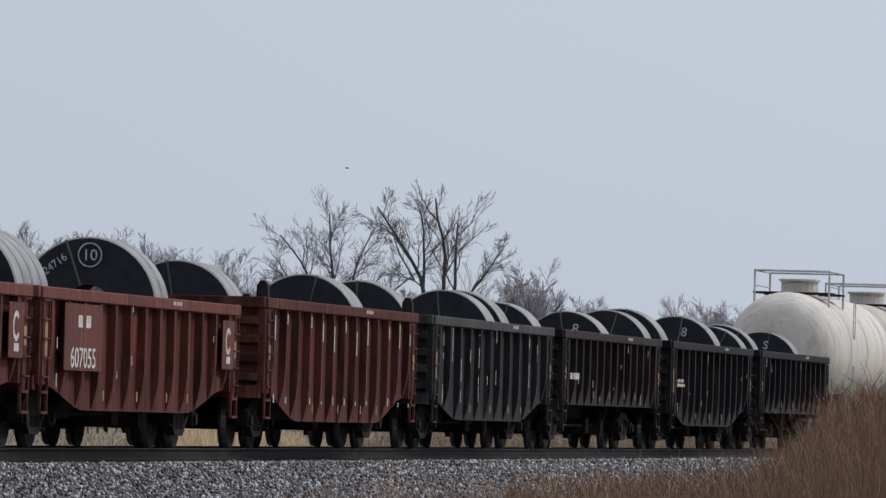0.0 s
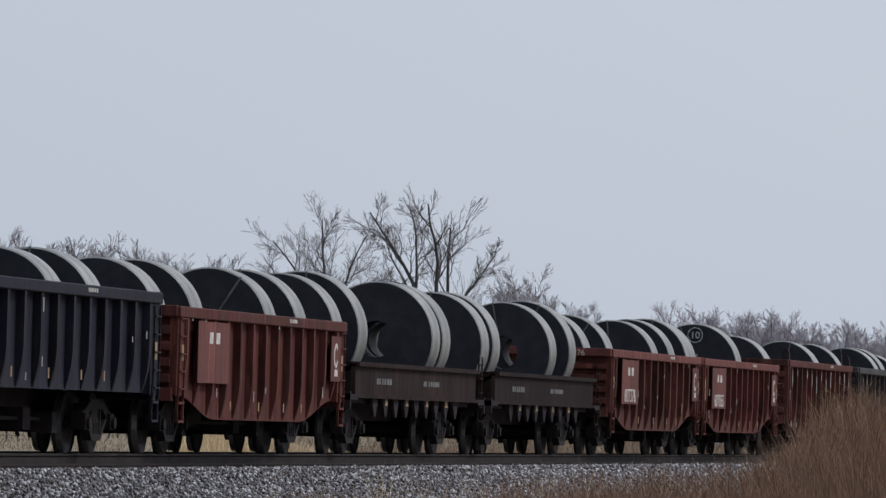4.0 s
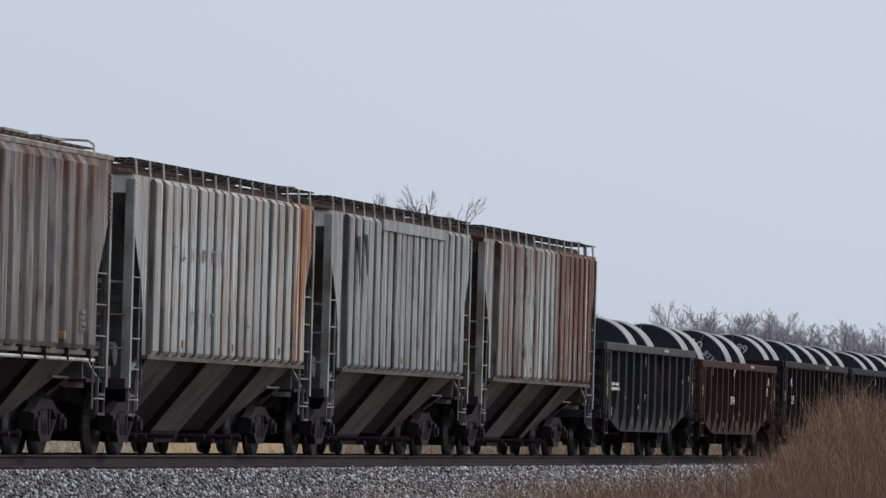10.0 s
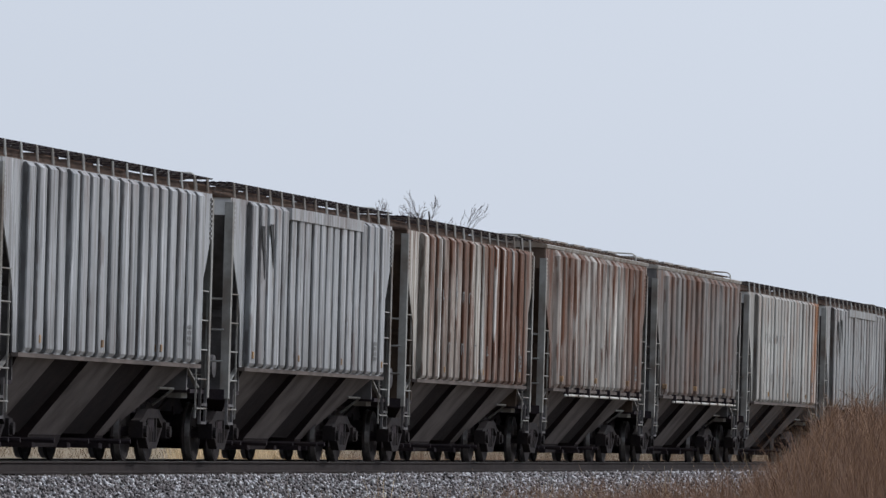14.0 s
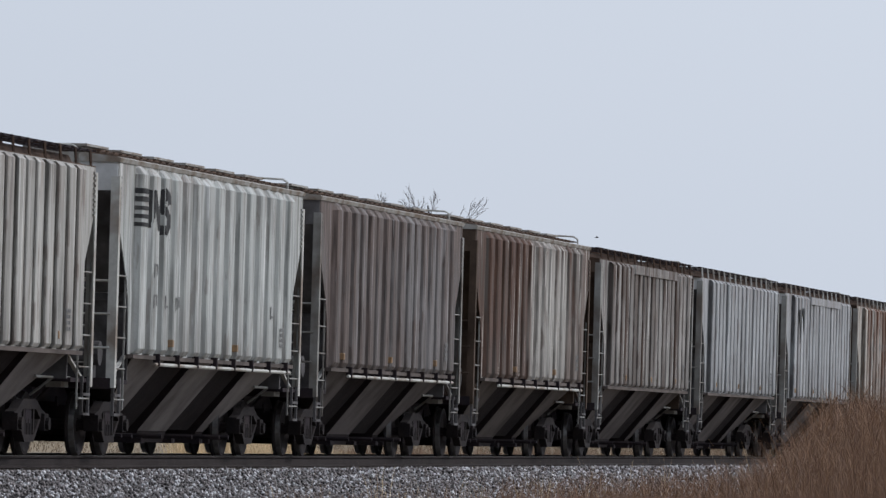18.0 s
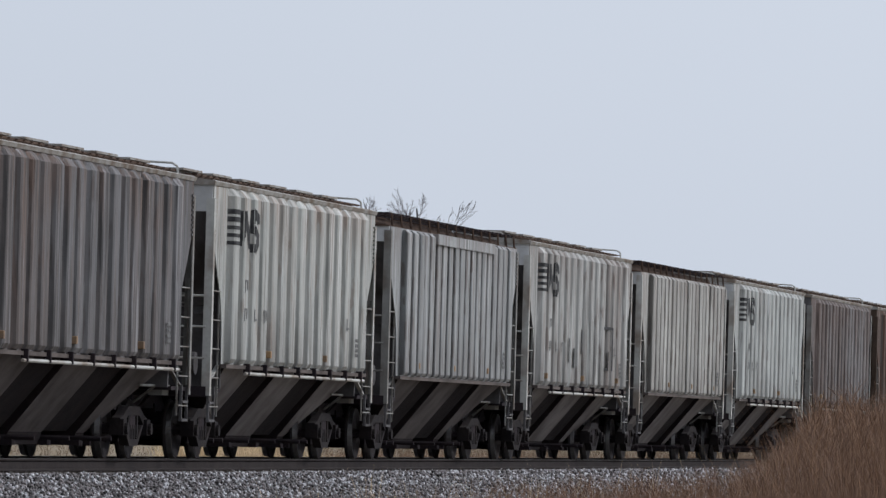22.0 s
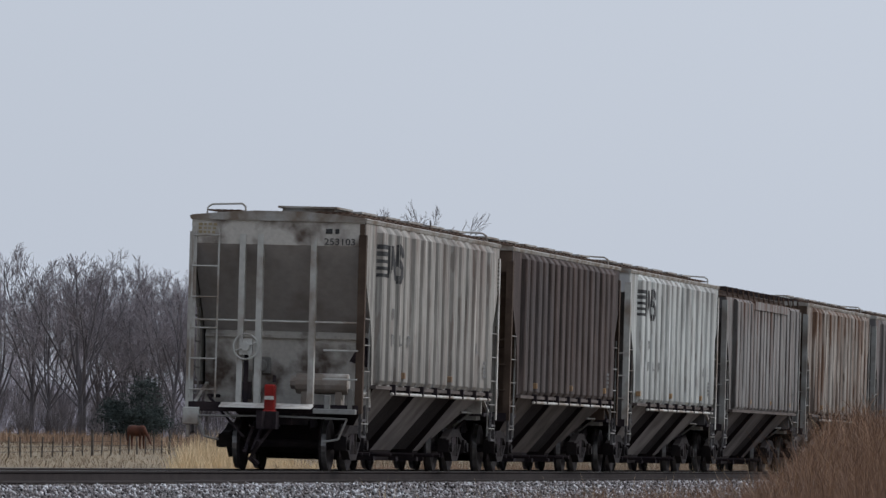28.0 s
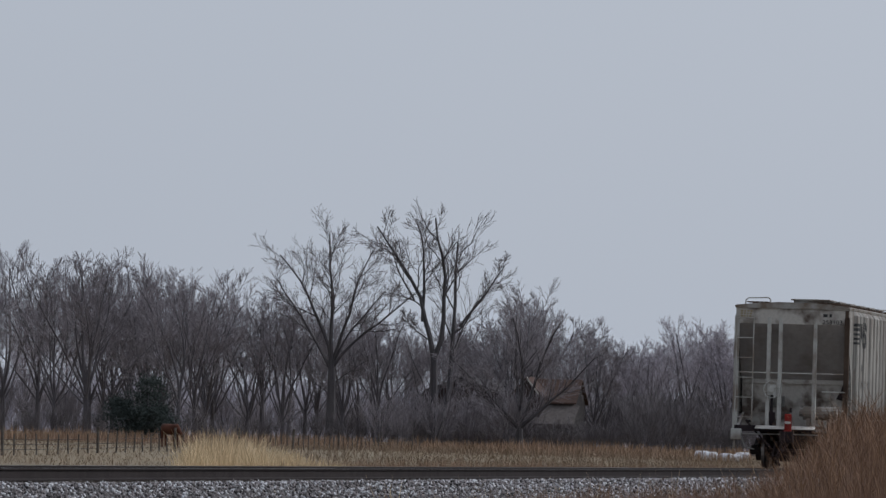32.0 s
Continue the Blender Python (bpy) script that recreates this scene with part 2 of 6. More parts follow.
# ---- the train: shared meshes ----
WHEEL_R = 0.457


def wheel_mesh():
    """A wheel with flange, tread and dished web, axle along X."""
    prof = [(0.0, 0.10), (0.06, 0.10), (0.06, 0.30), (0.085, 0.36), (0.10, 0.40), (0.10, WHEEL_R - 0.01), (0.02, WHEEL_R), (-0.01, WHEEL_R + 0.025),
            (-0.035, WHEEL_R + 0.02), (-0.035, 0.40), (-0.02, 0.36), (-0.03, 0.12), (-0.03, 0.10)]
    b = MB()
    n = 28
    rings = [[(x, r * math.cos(2 * math.pi * i / n), r * math.sin(2 * math.pi * i / n)) for i in range(n)] for x, r in prof]
    b.loft(rings, False)
    b.mi = [1 if 5 * n <= k < 6 * n else 0 for k in range(len(b.f))]
    return b.mesh("wheel", [M_WHEEL, M_TREAD])


def side_frame_mesh():
    """A cast truck side frame with its two openings, spring nest and journal boxes; faces +X."""
    b = MB()
    top = [(-1.02, 0.50), (-1.02, 0.62), (-0.78, 0.66), (-0.42, 0.80), (0.42, 0.80), (0.78, 0.66), (1.02, 0.62), (1.02, 0.50), (0.74, 0.52), (0.42, 0.66), (-0.42, 0.66), (-0.74, 0.52)]
    b.prism(top, -0.07, 0.07)
    low = [(-0.74, 0.52), (-0.30, 0.20), (0.30, 0.20), (0.74, 0.52), (0.62, 0.52), (0.28, 0.30), (-0.28, 0.30), (-0.62, 0.52)]
    b.prism(low, -0.07, 0.07)
    for y in (-0.36, 0.28):
        b.box(-0.06, 0.06, y, y + 0.08, 0.28, 0.68)
    for y in (-0.18, 0.0, 0.18):
        b.tube((0.0, y, 0.30), (0.0, y, 0.52), 0.065, n=8)
    for y in (-0.889, 0.889):
        b.box(-0.10, 0.12, y - 0.13, y + 0.13, 0.36, 0.60)
        b.tube((0.12, y, 0.46), (0.17, y, 0.46), 0.09, n=10)
    return b.mesh("side_frame", M_WHEEL)


ME_WHEEL = wheel_mesh()
ME_FRAME = side_frame_mesh()
ME_BOLSTER = MB().box(-1.05, 1.05, -0.2, 0.2, 0.46, 0.74).box(-0.35, 0.35, -0.3, 0.3, 0.72, 0.86).mesh("bolster", M_STEEL_DARK)
ME_AXLE = MB().tube((-0.9, 0, WHEEL_R), (0.9, 0, WHEEL_R), 0.08, n=8).mesh("axle", M_STEEL_DARK)
ME_BRAKEBEAM = MB().box(-0.7, 0.7, -0.05, 0.05, 0.30, 0.40).box(-0.78, -0.66, -0.09, 0.09, 0.26, 0.52).box(0.66, 0.78, -0.09, 0.09, 0.26, 0.52).mesh("brake_beam", M_STEEL_DARK)
ME_COUPLER = (MB().box(-0.11, 0.11, 0.0, 0.55, 0.74, 0.96).prism([(-0.17, 0.5), (0.12, 0.5), (0.2, 0.62), (0.16, 0.82), (0.06, 0.84), (0.04, 0.68), (-0.08, 0.68), (-0.17, 0.78)], 0.70, 1.0, "z")
              .tube((0.16, 0.3, 0.72), (0.26, 0.6, 0.32), 0.035).tube((0.26, 0.6, 0.32), (0.12, 0.78, 0.5), 0.03).mesh("coupler", M_STEEL_DARK))


def trucks(car, at, label=""):
    for y in (-at, at):
        t = part("truck", ME_BOLSTER, car, "grimy cast steel truck", at=pose(0, y, 0))
        for sx in (-1, 1):
            part("side_frame", ME_FRAME, t, at=pose(sx * 1.0, 0, 0, 0, 0, 0 if sx > 0 else 180))
            for dy in (-0.889, 0.889):
                part("wheel", ME_WHEEL, t, at=pose(sx * 0.72, dy, WHEEL_R, random.uniform(0, 90), 0, 0 if sx > 0 else 180))
        for dy in (-0.889, 0.889):
            part("axle", ME_AXLE, t, at=pose(0, dy, 0))
        for dy in (-0.33, 0.33):
            part("brake_beam", ME_BRAKEBEAM, t, at=pose(0, dy, 0))


def couplers(car, end):
    part("coupler", ME_COUPLER, car, "rusty knuckle coupler", at=pose(0, end, 0))
    part("coupler", ME_COUPLER, car, "rusty knuckle coupler", at=pose(0, -end, 0, 0, 0, 180))


def bars_mesh(w, h, rows, cols, seed, mat):
    """Lettering too small to read: rows of short bars of its size, on a side that faces +X."""
    r = random.Random(seed)
    b = MB()
    for j in range(rows):
        z = h * (0.5 - (j + 0.5) / rows)
        y = -w / 2
        while y < w / 2 - w / cols * 0.5:
            wd = w / cols * r.uniform(0.5, 0.9)
            b.box(0, 0.004, y, y + wd, z - 0.32 * h / rows, z + 0.32 * h / rows)
            y += w / cols * r.uniform(0.95, 1.3)
    return b.mesh("stencil", mat)


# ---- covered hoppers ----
# near-black that stands in for the shade on and between the bays
M_BAY_SHADE = worn("black_bay_shade", (0.0145, 0.0108, 0.0118), (0.023, 0.0165, 0.017), 0.95)
SILL, EAVE, HALF = 1.50, 4.20, 7.5
TOP = {True: 4.13, False: 4.32}      # side height: cars with raised running boards, smooth-topped cars


def side_sheet(top):
    """The side with its ends cut away towards the sill, where the slope sheets run in."""
    edge = [(7.46, top), (7.46, 3.52), (7.12, 3.06), (6.7, 2.56), (6.58, 2.3), (6.52, 2.0), (6.5, SILL)]
    return MB().prism(edge + [(-y, z) for y, z in edge[::-1]], 1.50, 1.515).mesh("side_sheet", M_PLATE)


def rib(base, crown, depth, top_cut, z1, z0=SILL + 0.02):
    """A pressed hat-section side post with sloping flanks and rounded edges, run out into the sheet at the top."""
    rings = []
    for z, k, d in ((z0, 1.0, depth * 0.6), (z0 + 0.07, 1.0, depth), (z1 - top_cut, 1.0, depth), (z1 - 0.3 * top_cut, 0.8, depth * 0.42), (z1, 0.35, depth * 0.04)):
        h, w = base / 2 * k, crown / 2 * k
        rings.append([(0, -h, z), (d * 0.5, -w - 0.012, z), (d * 0.84, -w + 0.012, z), (d, -w + 0.06, z), (d, w - 0.06, z), (d * 0.84, w - 0.012, z), (d * 0.5, w + 0.012, z), (0, h, z)])
    return MB().loft(rings).mesh("side_post", M_PLATE)


def flanged_post(flange, web, depth, z1, z0=SILL + 0.02):
    """A side post of bent plate: a flange that overhangs its narrower web."""
    rings = []
    for z, d in ((z0, depth * 0.75), (z0 + 0.05, depth), (z1 - 0.06, depth), (z1, depth * 0.5)):
        h, w = flange / 2, web / 2
        rings.append([(0, -w, z), (d * 0.62, -w, z), (d * 0.68, -h, z), (d * 0.9, -h, z), (d, -h + 0.03, z), (d, h - 0.03, z), (d * 0.9, h, z), (d * 0.68, h, z), (d * 0.62, w, z), (0, w, z)])
    return MB().loft(rings).mesh("side_post", M_PLATE)


ME_SIDE = {k: side_sheet(z) for k, z in TOP.items()}
ME_RIB = {False: rib(0.58, 0.47, 0.12, 0.13, TOP[False] - 0.05), True: flanged_post(0.42, 0.24, 0.14, TOP[True] - 0.02)}
ME_SIDESILL = MB().box(1.50, 1.60, -6.5, 6.5, SILL - 0.06, SILL).mesh("side_sill", M_PLATE)
# rivets down the end plate of the side
ME_RIVETS = MB()
for k in range(9):
    ME_RIVETS.box(1.515, 1.54, 7.3, 7.4, TOP[True] - 0.1 - k * 0.075, TOP[True] - 0.065 - k * 0.075)
ME_RIVETS = ME_RIVETS.mesh("rivet_strip", M_PLATE)


def roof_mesh(raised):
    b = MB()
    top = TOP[raised]
    if raised:
        prof = [(-1.5, top), (-1.5, top + 0.02), (-1.16, top + 0.05), (-1.1, top + 0.17), (-0.6, top + 0.21), (0.6, top + 0.21), (1.1, top + 0.17), (1.16, top + 0.05), (1.5, top + 0.02), (1.5, top)]
    else:
        prof = [(-1.53, top - 0.05), (-1.55, top + 0.01), (-1.5, top + 0.03), (-1.0, top + 0.08), (-0.4, top + 0.12), (0.4, top + 0.12), (1.0, top + 0.08), (1.5, top + 0.03), (1.55, top + 0.01), (1.53, top - 0.05)]
    b.prism(prof, -HALF - 0.03, HALF + 0.03, "y")
    return b.mesh("roof", M_PLATE, False)


ME_ROOF = {True: roof_mesh(True), False: roof_mesh(False)}
ME_HATCH = MB().box(-0.45, 0.45, -0.8, 0.8, -0.1, 0.05).box(-0.52, 0.52, -0.86, 0.7, 0.05, 0.085).mesh("roof_hatch", M_PLATE)
ME_HATCH_ROUND = MB().tube((0, 0, 0), (0, 0, 0.10), 0.42, n=16).tube((0, 0, 0.10), (0, 0, 0.13), 0.36, n=16).box(-0.5, 0.5, -0.04, 0.04, 0.10, 0.16).mesh("roof_hatch", M_PLATE)


def board_mesh(raised):
    """The grated running board beside the hatches, on brackets."""
    b = MB()
    z = TOP[raised] + (0.22 if raised else 0.1)
    for x in ((1.2, -1.2) if raised else (0.95, -0.95)):
        for k in range(5):
            b.box(x - 0.27 + k * 0.12, x - 0.22 + k * 0.12, -7.5, 7.5, z, z + 0.03)
        for i in range(31):
            b.box(x - 0.3, x + 0.3, -7.5 + i * 0.5 - 0.015, -7.5 + i * 0.5 + 0.015, z + 0.004, z + 0.024)
    return b.mesh("running_board", M_STEEL_DARK)


def bracket_mesh():
    """One bracket that carries the running board from the eave."""
    return (MB().tube((1.5, 0, TOP[True]), (1.47, 0.05, TOP[True] + 0.235), 0.022, n=5).tube((1.47, 0.05, TOP[True] + 0.235), (1.1, 0.05, TOP[True] + 0.235), 0.02, n=5)
            .mesh("board_bracket", M_PLATE))


ME_BOARD = {True: board_mesh(True), False: board_mesh(False)}
ME_BRACKET = bracket_mesh()
ME_ROOFRAIL = (MB().tube((1.3, 0, EAVE + 0.05), (1.28, 0, EAVE + 0.32), 0.018).tube((1.28, 0, EAVE + 0.32), (1.2, 0, EAVE + 0.37), 0.018).tube((1.2, 0, EAVE + 0.37), (0.68, 0, EAVE + 0.39), 0.018)
               .tube((0.68, 0, EAVE + 0.39), (0.62, 0, EAVE + 0.34), 0.018).tube((0.62, 0, EAVE + 0.34), (0.62, 0, EAVE + 0.2), 0.018).mesh("roof_handrail", M_PLATE))
ME_FASCIA = MB().box(1.52, 1.668, -3.1, 3.7, TOP[True] - 0.2, TOP[True] - 0.01).mesh("fascia", M_PLATE)


def bay_mesh(y0, y1, w0, w1):
    """One discharge bay: sheets sloping in to the outlet gate, from y0..y1 at the sill to w0..w1 at the gate; the shade
    on the sheets across the car is put into their black colour.
    """
    b = MB()
    sect = lambda x, a, c, z: [(x, a, z), (x, c, z), (-x, c, z), (-x, a, z)]
    b.loft([sect(1.5, y0, y1, SILL - 0.02), sect(0.6, w0, w1, 0.38), sect(0.55, w0, w1, 0.2)])
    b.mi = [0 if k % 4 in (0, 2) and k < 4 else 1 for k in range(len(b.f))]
    return b.mesh("discharge_bay", [M_PLATE, M_BAY_SHADE])


def shade_block_mesh():
    """A black block that stands for the shade in the gap between two bays."""
    return MB().prism([(-1.40, SILL - 0.02), (1.40, SILL - 0.02), (0.48, 0.4), (-0.48, 0.4)], -1.1, 1.1, "y").mesh("partition", M_BAY_SHADE)


ME_SHAFT = MB().tube((-1.0, 0, 0.30), (1.0, 0, 0.30), 0.04).box(-0.7, 0.7, -0.12, 0.12, 0.19, 0.27).mesh("gate_shaft", M_STEEL_DARK)
ME_BAY = bay_mesh(-1.2, 1.2, -1.12, 1.12)
ME_BAY_END = bay_mesh(-1.2, 1.35, -1.15, -0.55)
ME_SHADE_BLOCK = shade_block_mesh()
ME_CENTRESILL = MB().box(-0.32, 0.32, -7.5, 7.5, 0.78, 1.12).mesh("centre_sill", M_STEEL_DARK)


ME_END = {k: MB().prism([(HALF - 0.04, z), (HALF, z), (HALF, 3.86), (HALF - 0.04, 3.84)], -1.5, 1.5).mesh("end_sheet", M_PLATE) for k, z in TOP.items()}
ME_SLOPE = MB().prism([(HALF, 3.855), (6.3, 2.4), (6.24, 2.42), (HALF - 0.06, 3.855)], -1.47, 1.47).mesh("slope_sheet", M_PLATE)
ME_BULKHEAD = MB().prism([(6.3, 2.395), (6.3, 2.33), (6.36, 2.33), (6.36, 2.28), (6.3, 2.28), (6.2, 1.10), (6.14, 1.10), (6.24, 2.395)], -1.45, 1.45).mesh("bulkhead", M_PLATE)


def platform_mesh():
    b = MB()
    b.box(-1.48, 1.48, 6.3, HALF + 0.02, 1.06, 1.12)
    b.box(-1.48, 1.48, HALF - 0.06, HALF + 0.03, 0.98, 1.14)
    return b.mesh("end_platform", M_STEEL_DARK)


def ladder_mesh(rungs=7, w=0.42, h=2.7):
    """Side ladder: two stiles and rungs standing off the body, in the YZ plane."""
    b = MB()
    for y in (0, w):
        b.box(-0.012, 0.012, y - 0.014, y + 0.014, 0, h)
    for i in range(rungs):
        z = 0.15 + i * (h - 0.3) / (rungs - 1)
        b.tube((0.02, 0, z), (0.02, w, z), 0.014, n=5)
    return b.mesh("ladder", M_PLATE)


ME_PLATFORM = platform_mesh()
ME_LADDER = ladder_mesh()
ME_SIDE_LADDER = ladder_mesh(5, 0.74, 2.1)
ME_END_LADDER = ladder_mesh(6, 0.46, 2.95)
ME_CORNERPOST = MB().prism([(0, 0), (0.13, 0), (0.13, 0.02), (0.02, 0.02), (0.02, 0.13), (0, 0.13)], 1.0, 4.06, "z").mesh("corner_post", M_PLATE)
ME_ENDPOST = MB().box(-0.05, 0.05, HALF - 0.12, HALF + 0.03, 1.1, 4.03).mesh("end_post", M_PLATE)
ME_ENDRAIL = MB().tube((-1.42, HALF - 0.02, 0), (1.42, HALF - 0.02, 0), 0.02, n=5).mesh("grab_rail", M_PLATE)
ME_GRAB = MB().tube((-1.45, HALF + 0.03, 0), (-0.86, HALF + 0.03, 0), 0.018, n=5).tube((-0.86, HALF + 0.03, 0), (-0.86, HALF - 0.1, 0), 0.018, n=5).mesh("grab_rail", M_PLATE)


def brake_wheel_mesh():
    b = MB()
    n = 16
    for i in range(n):
        a, c = 2 * math.pi * i / n, 2 * math.pi * (i + 1) / n
        b.tube((0.28 * math.cos(a), 0, 0.28 * math.sin(a)), (0.28 * math.cos(c), 0, 0.28 * math.sin(c)), 0.022, n=5)
    for i in range(4):
        a = math.pi * i / 2 + 0.4
        b.tube((0, -0.03, 0), (0.28 * math.cos(a), 0, 0.28 * math.sin(a)), 0.016, n=5)
    b.tube((0, -0.06, 0), (0, 0.0, 0), 0.1, n=10).box(-0.14, 0.14, 0.0, 0.1, -0.18, 0.18)
    return b.mesh("brake_wheel", M_PLATE)


ME_BRAKEWHEEL = brake_wheel_mesh()
ME_BRAKEROD = MB().box(-0.035, 0.035, HALF - 0.06, HALF + 0.0, 1.15, 2.0).box(-0.09, 0.09, HALF - 0.14, HALF - 0.02, 1.2, 1.5).mesh("brake_rod_guide", M_STEEL_DARK)
ME_CYLINDER = MB().tube((-1.2, 6.95, 1.5), (-0.3, 6.95, 1.5), 0.18, n=14).tube((-0.3, 6.95, 1.52), (-0.2, 6.95, 1.52), 0.12, n=10).box(-1.1, -1.0, 6.75, 7.1, 1.1, 1.36).box(-0.5, -0.4, 6.75, 7.1, 1.1, 1.36).mesh("air_reservoir", M_STEEL_DARK)
ME_PIPE = (MB().tube((1.2, 6.2, 1.25), (1.2, 7.2, 1.25), 0.03, n=6).tube((1.2, 7.2, 1.25), (0.9, 7.4, 0.95), 0.025, n=6).tube((0.9, 7.4, 0.95), (0.45, 7.75, 0.55), 0.022, n=6)
           .mesh("brake_pipe", M_STEEL_DARK))
ME_HOSE = (MB().tube((0.35, 7.5, 0.72), (0.4, 7.75, 0.42), 0.03, n=6).tube((0.4, 7.75, 0.42), (0.38, 7.95, 0.3), 0.03, n=6).tube((0.38, 7.95, 0.3), (0.36, 8.2, 0.32), 0.03, n=6).mesh("air_hose", M_STEEL_DARK))
ME_RIGGING = (MB().tube((1.25, 5.0, 1.12), (1.25, 7.3, 1.12), 0.022, n=5).tube((1.25, 6.2, 1.12), (0.9, 6.3, 0.86), 0.02, n=5).box(1.1, 1.32, 6.4, 6.9, 0.98, 1.1).mesh("brake_rigging", M_PLATE))
ME_BRACE = MB().prism([(6.1, 1.5), (6.2, 1.5), (7.35, 1.12), (7.25, 1.12)], 1.38, 1.44).mesh("sill_brace", M_PLATE)
ME_STEP = MB().box(-0.02, 0.02, -0.24, -0.2, -0.36, 0.2).box(-0.02, 0.02, 0.2, 0.24, -0.36, 0.2).box(-0.03, 0.03, -0.22, 0.22, -0.36, -0.32).box(-0.03, 0.03, -0.22, 0.22, -0.08, -0.04).mesh("sill_step", M_PLATE)
ME_REFL = MB().box(0, 0.006, -0.05, 0.05, -0.12, 0.12).mesh("reflector", M_REFLECTOR)
ME_REFL_RIB = MB().box(0.03, 0.124, -0.035, 0.05, -0.055, 0.055).mesh("reflector", M_REFLECTOR, bevel=0.008)
ME_ROD = MB().tube((0, -5.0, 0), (0, 6.1, 0), 0.027, n=7).mesh("sill_rod", M_PLATE)
ME_CLIP = MB().box(-0.06, 0.04, -0.03, 0.03, -0.02, 0.16).mesh("rod_clip", M_STEEL_DARK)
M_DECAL_GREY = worn("faded_stencil", (0.13, 0.13, 0.13), (0.2, 0.2, 0.2), 0.8, 0, 6.0)
ME_LABEL = [bars_mesh(0.3, 0.34, 4, 3, k + 9, M_DECAL_GREY) for k in range(3)]


def inside(poly, y, z):
    """Whether a point lies in a polygon."""
    hit = False
    for (y0, z0), (y1, z1) in zip(poly, poly[1:] + poly[:1]):
        if (z0 > z) != (z1 > z) and y < y0 + (z - z0) / (z1 - z0) * (y1 - y0):
            hit = not hit
    return hit


EMBLEM_Y, EMBLEM_Z, PITCH = -5.22, 3.64, 12.04 / 14


def over_posts(y):
    """How far the paint stands from the car's middle where it runs over the wide posts."""
    k = max(0, min(14, round((y + 6.02) / PITCH)))
    return 1.52 + float(np.interp(abs(y + 6.02 - k * PITCH), [0.175, 0.223, 0.247, 0.29], [0.12, 0.1, 0.06, 0.0]))


def emblem_mesh():
    """A railway's mark in plain shapes, painted over the posts: five bars beside a slanted block and a double bend."""
    shapes = [[(-1.02, 0.42 - i * 0.225), (-0.3 - 0.03 * i, 0.42 - i * 0.225), (-0.3 - 0.03 * i, 0.54 - i * 0.225), (-1.02, 0.54 - i * 0.225)] for i in range(5)]
    shapes.append([(-0.38, -0.48), (-0.18, -0.48), (-0.08, 0.0), (0.1, -0.54), (0.3, -0.54), (0.42, 0.46), (0.22, 0.46), (0.12, 0.02), (-0.04, 0.54), (-0.28, 0.54)])
    shapes.append([(0.46, 0.44), (0.64, 0.66), (0.92, 0.5), (0.98, 0.22), (0.76, 0.2), (0.7, 0.34), (0.64, 0.2), (0.94, -0.08), (0.96, -0.4), (0.72, -0.66), (0.4, -0.56), (0.42, -0.3), (0.68, -0.38), (0.72, -0.18), (0.46, 0.1)])
    b = MB()
    dy, dz = 0.03, 0.02
    for i in range(80):
        y = EMBLEM_Y - 1.2 + i * dy
        for j in range(42):
            z = EMBLEM_Z - 0.42 + j * dz
            if any(inside(q, (y + dy / 2 - EMBLEM_Y) / 1.08, (z + dz / 2 - EMBLEM_Z) / 0.54) for q in shapes):
                b.add([(over_posts(y), y, z), (over_posts(y + dy), y + dy, z), (over_posts(y + dy), y + dy, z + dz), (over_posts(y), y, z + dz)], [(0, 1, 2, 3)])
    return b.mesh("emblem", M_DECAL_BLACK)


ME_EMBLEM = emblem_mesh()


def glyph_mesh(k):
    """A worn upright mark of a letter's size."""
    b = MB().box(0, 0.004, -0.14, -0.08, -0.17, 0.17)
    if k != 1:
        b.box(0, 0.004, -0.08, 0.12, 0.12 - 0.25 * (k % 2), 0.17 - 0.25 * (k % 2))
    if k in (2, 4):
        b.box(0, 0.004, 0.06, 0.12, -0.1, 0.12)
    return b.mesh("stencil", M_DECAL_BLACK)


ME_GLYPH = [glyph_mesh(k) for k in range(5)]


